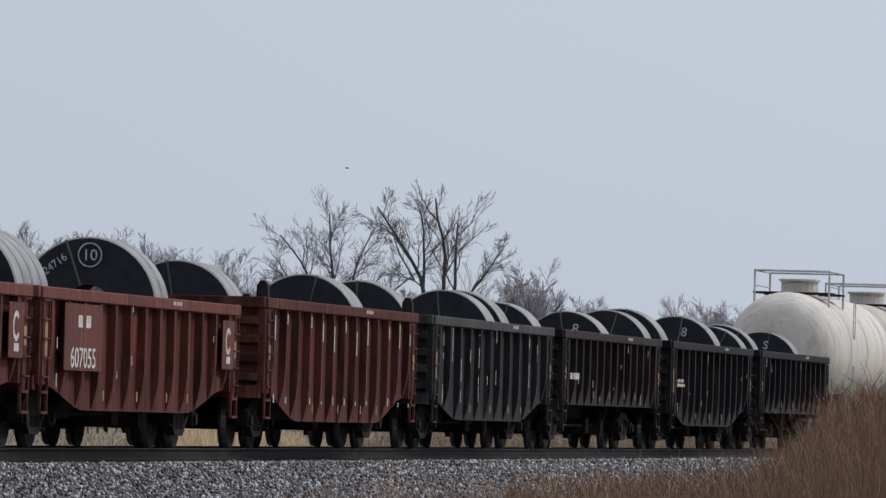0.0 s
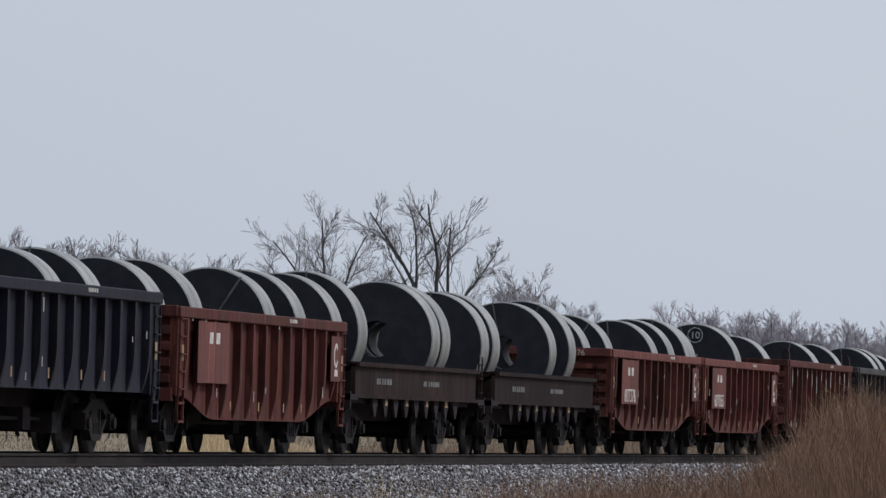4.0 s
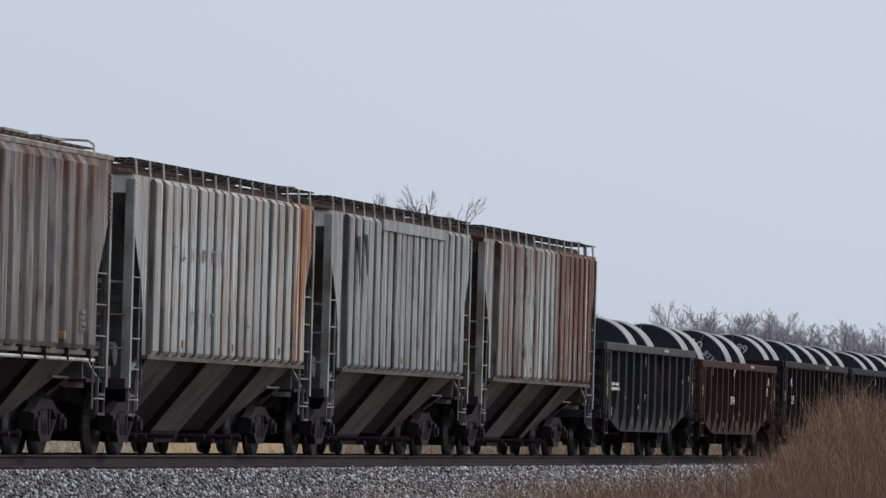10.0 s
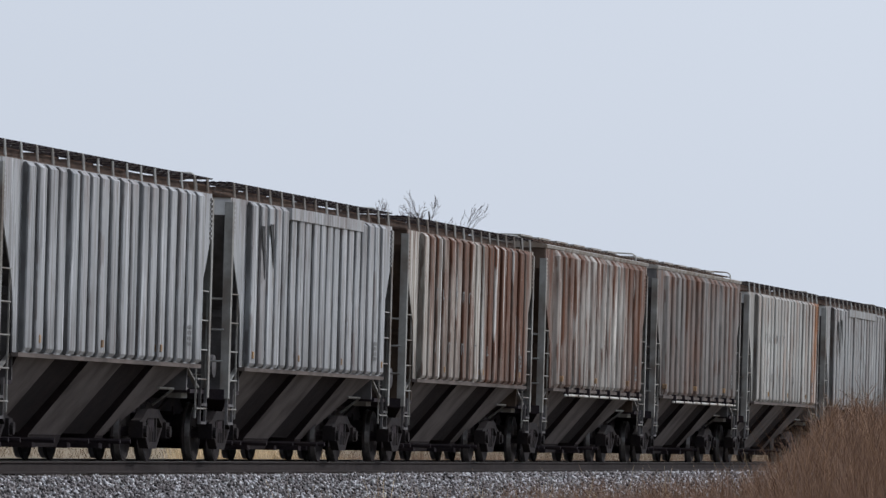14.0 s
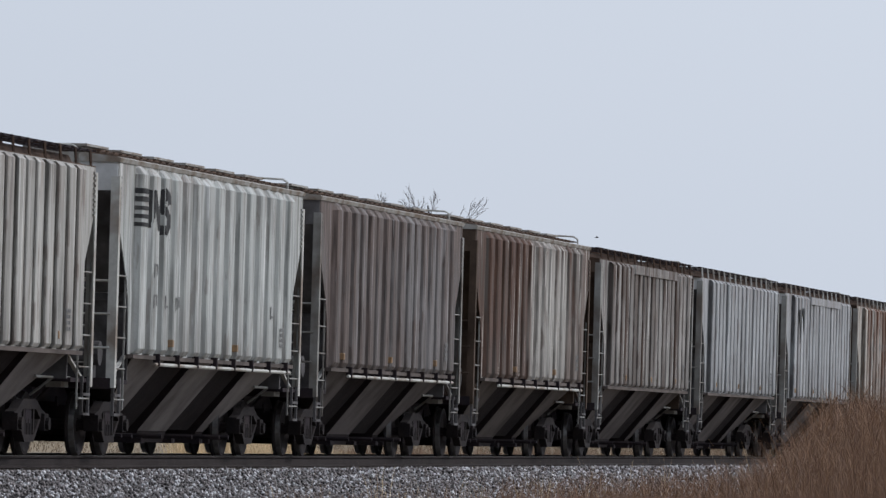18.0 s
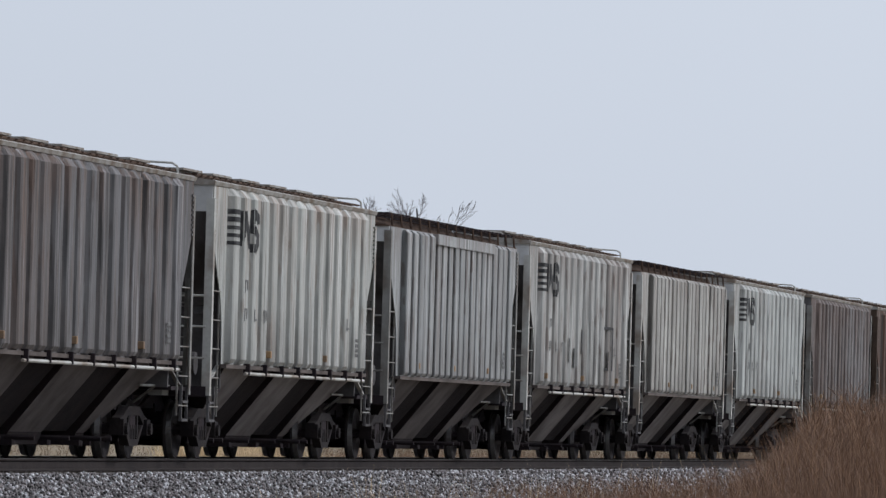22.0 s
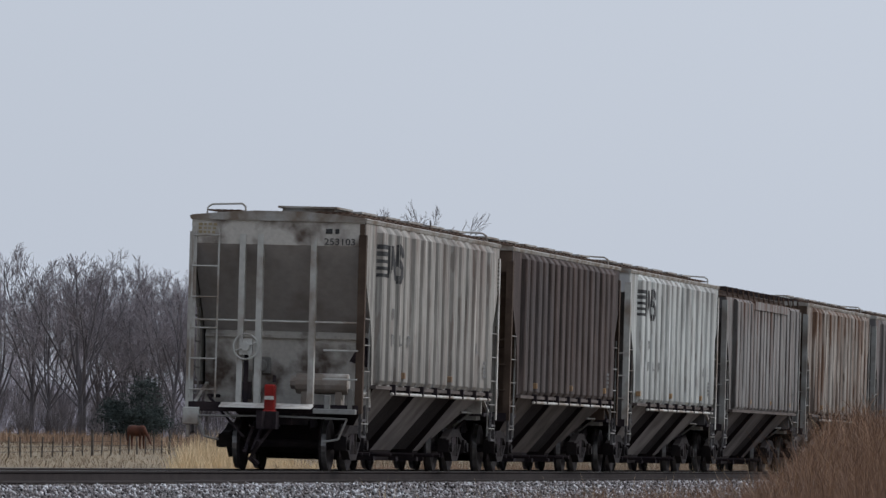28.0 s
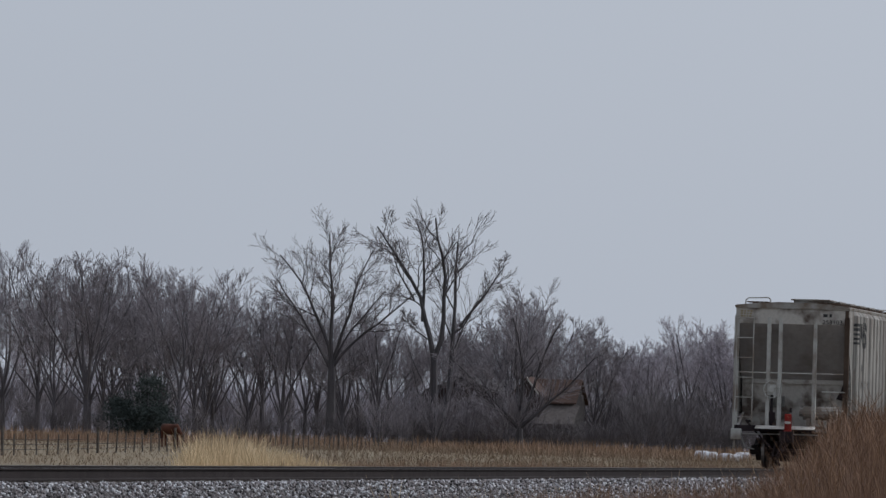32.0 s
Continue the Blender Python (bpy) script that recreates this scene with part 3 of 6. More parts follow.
def hopper(y0, label, paint_of, kind, ribs, bay_mat, sheet_mat, end_mat, roof_mat, emblem=False, fascia=False, graffiti=None, last=False, pale=False):
    """kind 'raised': thin side posts, raised running boards; 'smooth': wide pressed posts running out into the curved roof."""
    raised = kind == "raised"
    dent = random.Random(int(-y0))
    # shade in the recessed car end is put into these darker inner colours
    inner = {M_END_GREY: M_END_DARK_SHADE, M_END_STAINED: M_END_SLOPE}.get(sheet_mat, sheet_mat)
    car = thing("hopper_car", label, "hopper car", "covered hopper cars in the train")
    paint = paint_of(car)
    for sx in (1, -1):
        turn = pose(0, 0, 0, 0, 0, 0 if sx > 0 else 180)
        wall = part("side_wall", ME_SIDE[raised], car, mat=paint, at=turn)
        me = ME_RIB[raised]
        part("rivet_strip", ME_RIVETS, wall, mat=paint)
        part("rivet_strip", ME_RIVETS, wall, mat=paint, at=pose(0, -14.7, 0))
        for i in range(ribs):
            bent = 0 if emblem and i < 3 else 1
            part("side_post", me, wall, mat=paint, at=pose(1.515, -6.02 + 12.04 * i / (ribs - 1) + bent * dent.gauss(0, 0.02), 0, bent * dent.gauss(0, 0.12), 0, 0) @ Matrix.Diagonal((1 - bent * dent.uniform(0, 0.16), 1 + bent * dent.uniform(-0.06, 0.08), 1, 1)))
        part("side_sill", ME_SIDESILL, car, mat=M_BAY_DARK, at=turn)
        if fascia:
            part("fascia", ME_FASCIA, wall, mat=paint)
        if raised:
            for i in range(15):
                part("board_bracket", ME_BRACKET, car, mat=M_END_LIGHT if pale else M_ROOF_RUST, at=turn @ pose(0, -7.2 + 14.4 * i / 14, 0))
    part("roof", ME_ROOF[raised], car, mat=roof_mat)
    part("running_board", ME_BOARD[raised], car, mat=None if raised else M_ROOF_RUST)
    for i in range(6):
        y = -6.2 + 12.4 * i / 5
        if raised:
            part("roof_hatch", ME_HATCH_ROUND, car, mat=roof_mat, at=pose(0, y, TOP[True] + 0.2))
        else:
            part("roof_hatch", ME_HATCH, car, mat=roof_mat, at=pose(0.42, y, TOP[False] + 0.14))
    part("roof_handrail", ME_ROOFRAIL, car, mat=M_END_LIGHT, at=pose(0, 7.3, -0.13 if raised else -0.03))
    part("roof_handrail", ME_ROOFRAIL, car, mat=M_END_LIGHT, at=pose(0, -7.3, -0.13 if raised else -0.03, 0, 0, 180))
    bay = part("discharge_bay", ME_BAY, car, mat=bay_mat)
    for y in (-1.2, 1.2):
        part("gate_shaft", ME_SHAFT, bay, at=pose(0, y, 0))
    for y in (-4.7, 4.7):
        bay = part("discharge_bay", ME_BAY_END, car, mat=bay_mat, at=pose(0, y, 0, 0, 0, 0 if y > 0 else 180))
        for dy in (-1.23, -0.47):
            part("gate_shaft", ME_SHAFT, bay, at=pose(0, dy, 0))
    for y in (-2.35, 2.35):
        part("partition", ME_SHADE_BLOCK, car, at=pose(0, y, 0))
    part("centre_sill", ME_CENTRESILL, car)
    for sy in (1, -1):
        turn = pose(0, 0, 0, 0, 0, 0 if sy > 0 else 180)
        end = part("end_sheet", ME_END[raised], car, mat=sheet_mat, at=turn)
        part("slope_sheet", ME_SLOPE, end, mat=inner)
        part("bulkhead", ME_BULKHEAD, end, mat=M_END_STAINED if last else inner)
        part("end_platform", ME_PLATFORM, car, at=turn)
        part("air_reservoir", ME_CYLINDER, car, mat=end_mat if last else M_END_DARK_SHADE, at=turn)
        part("brake_pipe", ME_PIPE, car, at=turn)
        part("air_hose", ME_HOSE, car, at=turn)
        part("brake_rigging", ME_RIGGING, car, mat=M_END_DIRTY, at=turn)
        part("sill_brace", ME_BRACE, car, mat=end_mat, at=turn)
        part("sill_brace", ME_BRACE, car, mat=end_mat, at=turn @ pose(-2.82, 0, 0))
        for x in (-0.61, -0.30, 0.63):
            part("end_post", ME_ENDPOST, end, mat=end_mat, at=pose(-x, 0, 0))
        part("grab_rail", ME_ENDRAIL, end, mat=end_mat, at=pose(0, 0, 2.55))
        for z in (1.58, 2.07):
            part("grab_rail", ME_GRAB, end, mat=end_mat, at=pose(0, 0, z))
        for sx in (1, -1):
            part("corner_post", ME_CORNERPOST, car, mat=M_END_RUST if last and (sx, sy) == (1, -1) else end_mat, at=pose(sx * 1.54, sy * (HALF + 0.02), 0, 0, 0, {(1, 1): 180, (-1, 1): 270, (-1, -1): 0, (1, -1): 90}[(sx, sy)]))
            part("ladder", ME_SIDE_LADDER, car, mat=M_END_DIRTY, at=pose(sx * 1.49, sy * 7.05 - 0.37, 0.68))
            part("sill_step", ME_STEP, car, mat=M_END_DARK_SHADE, at=pose(sx * 1.5, sy * 7.2, 0.95))
        part("ladder", ME_END_LADDER, end, mat=end_mat, at=pose(1.48, HALF + 0.03, 1.2, 0, 0, 90))
    part("brake_wheel", ME_BRAKEWHEEL, car, "round hand brake wheel", mat=M_END_LIGHT, at=pose(-0.5, -HALF - 0.08, 2.1) @ Matrix.Scale(0.78, 4))
    part("brake_rod_guide", ME_BRAKEROD, car, at=pose(0, 0, 0, 0, 0, 180) @ pose(0.5, 0, 0))
    x = 1.659 if raised else 1.639
    if emblem:
        part("emblem", ME_EMBLEM, car, "black painted railway mark")
    pitch = 12.04 / (ribs - 1)
    for i in range(int(abs(y0)) % 5, ribs, 6):
        part("reflector", ME_REFL_RIB, car, "faded yellow reflector", at=pose(1.515, -6.02 + pitch * i - (0.08 if raised else 0.29), SILL + 0.2) @ Matrix.Diagonal((1.2 if raised else 1.05, 1, 1, 1)))
    if not raised:
        rod = part("sill_rod", ME_ROD, car, "grey gate operating rod", mat=M_END_LIGHT, at=pose(1.62, 0, SILL - 0.13))
        for i in range(8):
            part("rod_clip", ME_CLIP, rod, at=pose(0, -4.8 + 1.5 * i, 0))
    part("stencil", ME_LABEL[int(abs(y0)) % 3], car, at=pose(x, 5.2, SILL + 0.42))
    if emblem:
        for k, z in ((0, 2.75), (0, 2.3), (1, 2.3), (2, 2.3), (11, 2.3)):
            part("stencil", ME_GLYPH[(k + int(z)) % 5], car, mat=M_DECAL_GREY, at=pose(x, -5.16 + k * pitch, z) @ Matrix.Diagonal((1, 0.9, 0.6, 1)))
    if graffiti:
        graffiti(car)
    couplers(car, HALF - 0.12)
    trucks(car, 5.55)
    MOVERS.append((car, 0, y0, 0))
    return car


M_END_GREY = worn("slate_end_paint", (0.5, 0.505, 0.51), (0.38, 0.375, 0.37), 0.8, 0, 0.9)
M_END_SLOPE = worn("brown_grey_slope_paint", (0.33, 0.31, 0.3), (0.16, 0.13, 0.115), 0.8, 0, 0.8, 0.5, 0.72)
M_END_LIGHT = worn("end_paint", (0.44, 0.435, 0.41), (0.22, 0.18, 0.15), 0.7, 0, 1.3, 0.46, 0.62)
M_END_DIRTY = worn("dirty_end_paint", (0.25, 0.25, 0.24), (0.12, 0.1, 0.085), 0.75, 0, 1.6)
# dark end colour with the shade between cars worked in; also on small fittings
M_END_DARK_SHADE = worn("dark_shaded_end_paint", (0.12, 0.115, 0.118), (0.055, 0.05, 0.05), 0.85, 0, 1.6)
M_END_RUST = worn("rusted_end_paint", (0.085, 0.06, 0.046), (0.04, 0.027, 0.02), 0.8, 0, 1.6)
M_END_STAINED = worn("stained_end_paint", (0.47, 0.445, 0.41), (0.09, 0.066, 0.054), 0.75, 0, 1.6, 0.48, 0.63)
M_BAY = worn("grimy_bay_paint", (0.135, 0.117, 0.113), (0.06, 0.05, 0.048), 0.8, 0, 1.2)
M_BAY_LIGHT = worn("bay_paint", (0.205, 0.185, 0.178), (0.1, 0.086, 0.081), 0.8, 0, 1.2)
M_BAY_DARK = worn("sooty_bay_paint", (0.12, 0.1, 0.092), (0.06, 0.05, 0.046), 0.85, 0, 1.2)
M_ROOF = worn("roof_paint", (0.32, 0.31, 0.29), (0.17, 0.13, 0.10), 0.75)
M_ROOF_RUST = worn("rusted_roof", (0.10, 0.065, 0.048), (0.05, 0.034, 0.028), 0.85)
RUST, ORANGE = (0.088, 0.041, 0.026), (0.17, 0.075, 0.034)


def hopper_tags(car):
    """Black lettering on the posts in two rows, too worn to read."""
    for row, z in enumerate((3.05, 2.1)):
        for k in range(6 - row):
            part("stencil", ME_GLYPH[(k * 3 + row) % 5], car, mat=M_DECAL_GREY, at=pose(1.658, -4.9 + k * 12.04 / 16 * (1 + row), z) @ Matrix.Diagonal((1, 0.8, 0.6, 1)))


def black_smear(car):
    """Two dark sprayed runs below the eave."""
    for y, z0, z1 in ((-5.6, 2.9, 3.75), (-4.85, 3.1, 3.8)):
        part("sprayed_scrawl", MB().prism([(y - 0.1, z1), (y + 0.2, z1), (y + 0.32, z0 + 0.2), (y + 0.26, z0), (y + 0.16, z0 + 0.3)], 1.659, 1.665).mesh("sprayed_scrawl", M_DECAL_BLACK), car, "dark sprayed run of paint")


def sprayed_mark(car):
    b = MB()
    b.box(1.64, 1.646, 2.6, 3.9, 2.76, 2.82).box(1.64, 1.646, 3.8, 3.94, 1.9, 2.82).box(1.64, 1.646, 2.7, 3.3, 1.9, 1.95).box(1.64, 1.646, 3.2, 3.3, 1.9, 2.3)
    b.box(1.64, 1.646, -2.6, -2.5, 2.0, 2.5).box(1.64, 1.646, -1.9, -1.75, 1.9, 2.3).box(1.64, 1.646, -0.8, -0.7, 2.2, 2.7)
    part("sprayed_scrawl", b.mesh("sprayed_scrawl", M_DECAL_BLACK), car, "black sprayed scrawl")


def build_hoppers():
    """The cars in running order, from the first to the last."""
    white, grey, tan = (0.5, 0.5, 0.48), (0.4, 0.41, 0.41), (0.42, 0.38, 0.32)
    spec = [
        ("rust", white, RUST, ((1.4, 7.6, 1.3), (-6.0, -3.0, 0.5)), 0.5, "raised", 19, dict(graffiti=hopper_tags)),
        ("light", grey, RUST, (), 0.30, "raised", 19, dict(fascia=True, graffiti=black_smear)),
        ("light", white, ORANGE, ((5.2, 7.6, 0.95),), 0.22, "raised", 19, dict(graffiti=hopper_tags)),
        ("tan", (0.25, 0.235, 0.225), RUST, ((-3.2, -0.6, 0.5),), 0.45, "smooth", 15, {}),
        ("rust", (0.5, 0.48, 0.45), RUST, ((-6.8, -4.6, 0.4), (3.6, 7.4, 0.6)), 0.9, "smooth", 16, {}),
        ("rust", (0.6, 0.57, 0.52), RUST, ((-5.6, -1.6, 0.5), (0.8, 7.0, 1.3)), 0.5, "raised", 17, dict(graffiti=hopper_tags)),
        ("light", (0.47, 0.485, 0.5), RUST, (), 0.22, "raised", 19, dict(fascia=True, graffiti=black_smear)),
        ("light", (0.47, 0.485, 0.5), RUST, (), 0.16, "raised", 18, {}),
        ("rust", (0.48, 0.46, 0.44), (0.055, 0.037, 0.03), ((-5.6, 4.8, 0.25),), 0.6, "raised", 19, dict(fascia=True)),
        ("brown", (0.47, 0.45, 0.42), (0.065, 0.038, 0.029), ((-7.6, -1.2, 1.6), (3.9, 7.4, 0.7)), 0.3, "smooth", 15, {}),
        ("tan", (0.24, 0.226, 0.225), (0.085, 0.066, 0.06), ((-6.6, 0.5, 0.5), (4.8, 7.4, 0.5)), 0.9, "smooth", 16, {}),
        ("white", (0.6, 0.62, 0.6), RUST, (), 0.12, "smooth", 15, dict(emblem=True)),
        ("white", (0.52, 0.51, 0.48), RUST, (), 0.2, "raised", 19, {}),
        ("white", (0.52, 0.52, 0.5), RUST, ((3.0, 5.6, 0.25),), 0.25, "smooth", 15, dict(emblem=True, graffiti=sprayed_mark)),
        ("light", (0.43, 0.44, 0.44), RUST, (), 0.18, "raised", 19, dict(fascia=True)),
        ("white", (0.56, 0.57, 0.54), ORANGE, (), 0.1, "smooth", 15, dict(emblem=True)),
        ("tan", (0.22, 0.215, 0.22), (0.09, 0.065, 0.055), ((-7.2, -3.2, 0.4), (2.4, 3.6, 0.2)), 0.35, "smooth", 16, {}),
        ("rust", (0.42, 0.38, 0.34), (0.085, 0.05, 0.034), ((-6.6, -5.0, 0.5), (2.4, 6.8, 0.3)), 0.95, "smooth", 15, {}),
        ("tan", (0.29, 0.28, 0.272), RUST, (), 0.3, "raised", 19, dict(fascia=True)),
        ("white", (0.58, 0.6, 0.58), RUST, (), 0.1, "smooth", 15, dict(emblem=True)),
        ("brown", (0.088, 0.073, 0.071), (0.05, 0.036, 0.032), ((-2.6, 7.4, 0.7), (-7.4, -5.9, 0.6)), 0.8, "smooth", 16, {}),
        ("cream", (0.40, 0.385, 0.355), RUST, ((3.6, 5.2, 0.15),), 0.15, "smooth", 15, dict(emblem=True, last=True)),
    ]
    words = {"rust": "light grey covered hopper car with heavy rust streaks on the rails", "light": "pale grey ribbed covered hopper car on the rails",
             "tan": "grimy tan-grey ribbed covered hopper car on the rails", "brown": "covered hopper car half turned rust brown on the rails",
             "white": "off-white ribbed covered hopper car with light stains on the rails", "cream": "cream covered hopper car at the tail with a red marker light"}
    cars = []
    for k, (look_of, base, rust, bands, amount, kind, ribs, more) in enumerate(spec):
        paint = lambda car, b=base, r=rust, z=bands, a=amount, t=0.8 if look_of in ("rust", "brown", "tan") else 0.3: car_paint("hopper_paint", tuple(0.87 * c for c in b), r, z, a, top_rust=t, space=car, soot=0.75 if t > 0.5 else 0.6)
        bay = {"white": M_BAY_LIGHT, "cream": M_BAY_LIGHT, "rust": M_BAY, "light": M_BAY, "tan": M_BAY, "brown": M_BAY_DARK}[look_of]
        sheet = {"white": M_END_GREY, "cream": M_END_STAINED, "light": M_END_GREY, "tan": M_END_DARK_SHADE, "rust": M_END_RUST, "brown": M_END_RUST}[look_of]
        end = {"white": M_END_LIGHT, "cream": M_END_LIGHT, "light": M_END_DIRTY, "tan": M_END_DIRTY, "rust": M_END_DIRTY, "brown": M_END_RUST}[look_of]
        roof = M_ROOF if kind == "smooth" else M_ROOF_RUST
        cars.append(hopper(-30.6 - 16.583 * k, words[look_of], paint, kind, ribs, bay, sheet, end, roof, pale=k < 8, **more))
    return cars


HOPPERS = build_hoppers()


M_END_STENCIL = worn("ochre_stencil", (0.3, 0.24, 0.14), (0.4, 0.36, 0.28), 0.8, 0, 6.0)


def tail_fittings(car):
    """On the last car's end: white end board, red marker device, reporting number."""
    board = MB().prism([(-HALF - 0.32, 1.055), (-HALF - 0.28, 1.05), (-HALF - 0.02, 1.1), (-HALF - 0.04, 1.14)], -0.9, 0.7).mesh("end_board", M_DECAL_WHITE)
    part("end_board", board, car, "white galvanised crossover board")
    part("end_step", MB().box(0.72, 1.46, -HALF - 0.2, -HALF - 0.04, 0.98, 1.07).box(0.9, 1.0, -HALF - 0.1, -HALF - 0.04, 1.07, 1.3).box(1.3, 1.38, -HALF - 0.1, -HALF - 0.04, 1.07, 1.42).mesh("end_step", M_END_DIRTY, bevel=0.01), car, "bent grey end step")
    part("corner_bracket", MB().box(-1.56, -1.28, -HALF - 0.12, -HALF + 0.1, 0.74, 1.04).box(-1.5, -1.44, -HALF - 0.08, -HALF, 0.52, 0.74).mesh("corner_bracket", M_END_LIGHT, bevel=0.015), car, "battered pale corner bracket")
    part("rust_patch", MB().box(1.42, 1.506, -HALF - 0.006, -HALF - 0.002, 3.2, 4.25).mesh("rust_patch", M_END_RUST), car, "rusted strip of end plate")
    part("rust_patch", MB().prism([(1.1, 1.9), (1.44, 1.8), (1.44, 2.3), (1.3, 2.34), (1.24, 2.15)], -HALF + 1.12, -HALF + 1.14, "y").mesh("rust_patch", M_STEEL_DARK), car, "sooty patch on the bulkhead")
    dev = MB().box(-0.09, 0.09, -HALF - 0.42, -HALF - 0.22, 1.0, 1.46).box(-0.11, 0.11, -HALF - 0.44, -HALF - 0.2, 0.78, 1.02).mesh("marker_box", M_RED, bevel=0.02)
    box = part("marker_box", dev, car, "red end-of-train marker")
    part("antenna", MB().tube((0.05, -HALF - 0.24, 1.5), (0.05, -HALF - 0.24, 1.62), 0.035).mesh("antenna", M_STEEL_DARK), box)
    part("reflective_band", MB().box(-0.08, 0.08, -HALF - 0.428, -HALF - 0.42, 1.2, 1.26).mesh("reflective_band", M_DECAL_WHITE), box)
    part("air_hose", MB().tube((0.05, -HALF - 0.25, 0.74), (-0.15, -HALF - 0.45, 0.42), 0.03).tube((-0.15, -HALF - 0.45, 0.42), (-0.3, -HALF - 0.42, 0.2), 0.03)
         .tube((-0.3, -HALF - 0.42, 0.2), (-0.2, -HALF - 0.3, 0.1), 0.05).mesh("air_hose", M_STEEL_DARK), box)
    # valve, brake chain and rusted brackets on the end
    part("brake_valve", MB().box(-0.16, 0.16, -HALF + 0.3, -HALF + 0.62, 1.95, 2.25).tube((0.0, -HALF + 0.28, 2.1), (0.0, -HALF + 0.2, 2.1), 0.11, n=10).box(-0.3, -0.16, -HALF + 0.35, -HALF + 0.5, 1.8, 2.1).mesh("brake_valve", M_END_DIRTY, bevel=0.02), car, at=pose(-0.45, 0.9, -0.3))
    part("brake_chain", MB().tube((-0.62, -HALF + 0.08, 2.5), (-0.6, -HALF + 0.1, 1.2), 0.02, n=5).tube((-0.6, -HALF + 0.1, 1.2), (-0.2, -HALF + 0.2, 1.0), 0.02, n=5).mesh("brake_chain", M_STEEL_DARK), car, "rusty brake chain")
    for x in (-1.3, 1.3):
        part("cut_lever", MB().tube((x, -HALF - 0.1, 0.9), (x * 0.9, -HALF - 0.16, 0.55), 0.02, n=5).tube((x * 0.9, -HALF - 0.16, 0.55), (x * 0.7, -HALF - 0.16, 0.5), 0.02, n=5).tube((x, -HALF - 0.1, 0.9), (0.1, -HALF - 0.12, 0.92), 0.018, n=5).mesh("cut_lever", M_END_DIRTY), car)
    turn = pose(0, 0, 0, 90, 0, 0)
    part("stencil", text_mesh("253103", 0.16, M_DECAL_BLACK), car, "black stencilled number", at=pose(1.08, -HALF - 0.012, 3.88) @ turn @ Matrix.Diagonal((1.15, 1, 1, 1)))
    part("stencil", bars_mesh(0.26, 0.13, 1, 2, 2, M_DECAL_BLACK), car, at=pose(0.96, -HALF - 0.01, 4.11, 0, 0, -90))
    part("stencil", bars_mesh(0.3, 0.2, 3, 4, 2, M_END_STENCIL), car, at=pose(-1.24, -HALF - 0.01, 4.12, 0, 0, -90))


tail_fittings(HOPPERS[-1])

# ---- gondolas and coil cars ----
G_HALF, G_TOP, G_X = 7.25, 2.38, 1.46


def belly_z(y, belly, lo=0.92):
    """Lower edge of the side: high over the trucks, easing down to the deep middle."""
    t = max(0.0, min(1.0, (6.7 - abs(y)) / 3.0))
    return lo + (belly - lo) * t * t * (3 - 2 * t)


def gondola_side(belly, top):
    """Side sheet with a deeper middle, inner face at x = G_X."""
    ys = [G_HALF - 14.5 * i / 40 for i in range(41)]
    prof = [(G_HALF, top)] + [(y, belly_z(y, belly)) for y in ys] + [(-G_HALF, top)]
    return MB().prism(prof, G_X - 0.02, G_X).mesh("side_sheet", M_PLATE)


def gondola_post(z0, top, w=0.15):
    b = MB()
    h = w / 2
    rings = [[(0, -h * k, z), (d, -h * 0.85 * k, z), (d, h * 0.85 * k, z), (0, h * k, z)] for z, k, d in ((z0, 0.7, 0.015), (z0 + 0.12, 0.9, 0.05), (z0 + 0.32, 1, 0.095), (z0 + 0.55, 1, 0.115), (top - 0.12, 1, 0.115))]
    return b.loft(rings).mesh("side_post", M_PLATE)


LOW = 0.17      # how much lower the cars with lettering panels are
ME_GSIDE = {(b, d): gondola_side(b, G_TOP - d) for b in (0.46, 0.55, 0.92) for d in (0, LOW)}
ME_GPOST = {(z, d): gondola_post(z / 100 + 0.02, G_TOP - d) for z in range(44, 94, 4) for d in (0, LOW)}
ME_GCHORD = MB().box(G_X - 0.06, G_X + 0.14, -G_HALF - 0.02, G_HALF + 0.02, G_TOP - 0.13, G_TOP + 0.04).mesh("top_chord", M_PLATE, bevel=0.015)
ME_GFLOOR = MB().box(-G_X + 0.04, G_X - 0.04, -G_HALF, G_HALF, 0.95, 1.05).mesh("floor", M_STEEL_DARK)
ME_GSILL = MB().box(-0.35, 0.35, -G_HALF, G_HALF, 0.62, 0.95).mesh("centre_sill", M_STEEL_DARK)


ME_GEND = {d: MB().box(-G_X, G_X, G_HALF - 0.06, G_HALF - 0.02, 0.95, G_TOP - d - 0.05).mesh("end_wall", M_PLATE) for d in (0, LOW)}
ME_GENDRIB = MB().prism([(G_HALF - 0.02, -0.09), (G_HALF + 0.10, -0.05), (G_HALF + 0.10, 0.05), (G_HALF - 0.02, 0.09)], -G_X, G_X).mesh("end_rib", M_PLATE)
ME_GENDCAP = MB().box(-G_X - 0.1, G_X + 0.1, G_HALF - 0.08, G_HALF + 0.14, G_TOP - 0.12, G_TOP + 0.05).mesh("end_cap", M_PLATE, bevel=0.012)
ME_GENDSILL = MB().box(-1.5, 1.5, G_HALF - 0.1, G_HALF + 0.12, 0.82, 1.02).mesh("end_sill", M_PLATE)
ME_GCORNER = {d: MB().box(G_X - 0.02, G_X + 0.10, -0.32, 0.32, 0.9, G_TOP - d).mesh("corner_plate", M_PLATE) for d in (0, LOW)}
ME_GLADDER = ladder_mesh(5, 0.40, 1.36)
ME_PANEL = MB().box(0, 0.012, -1.5, 1.5, -0.42, 0.42).mesh("number_panel", M_PLATE)
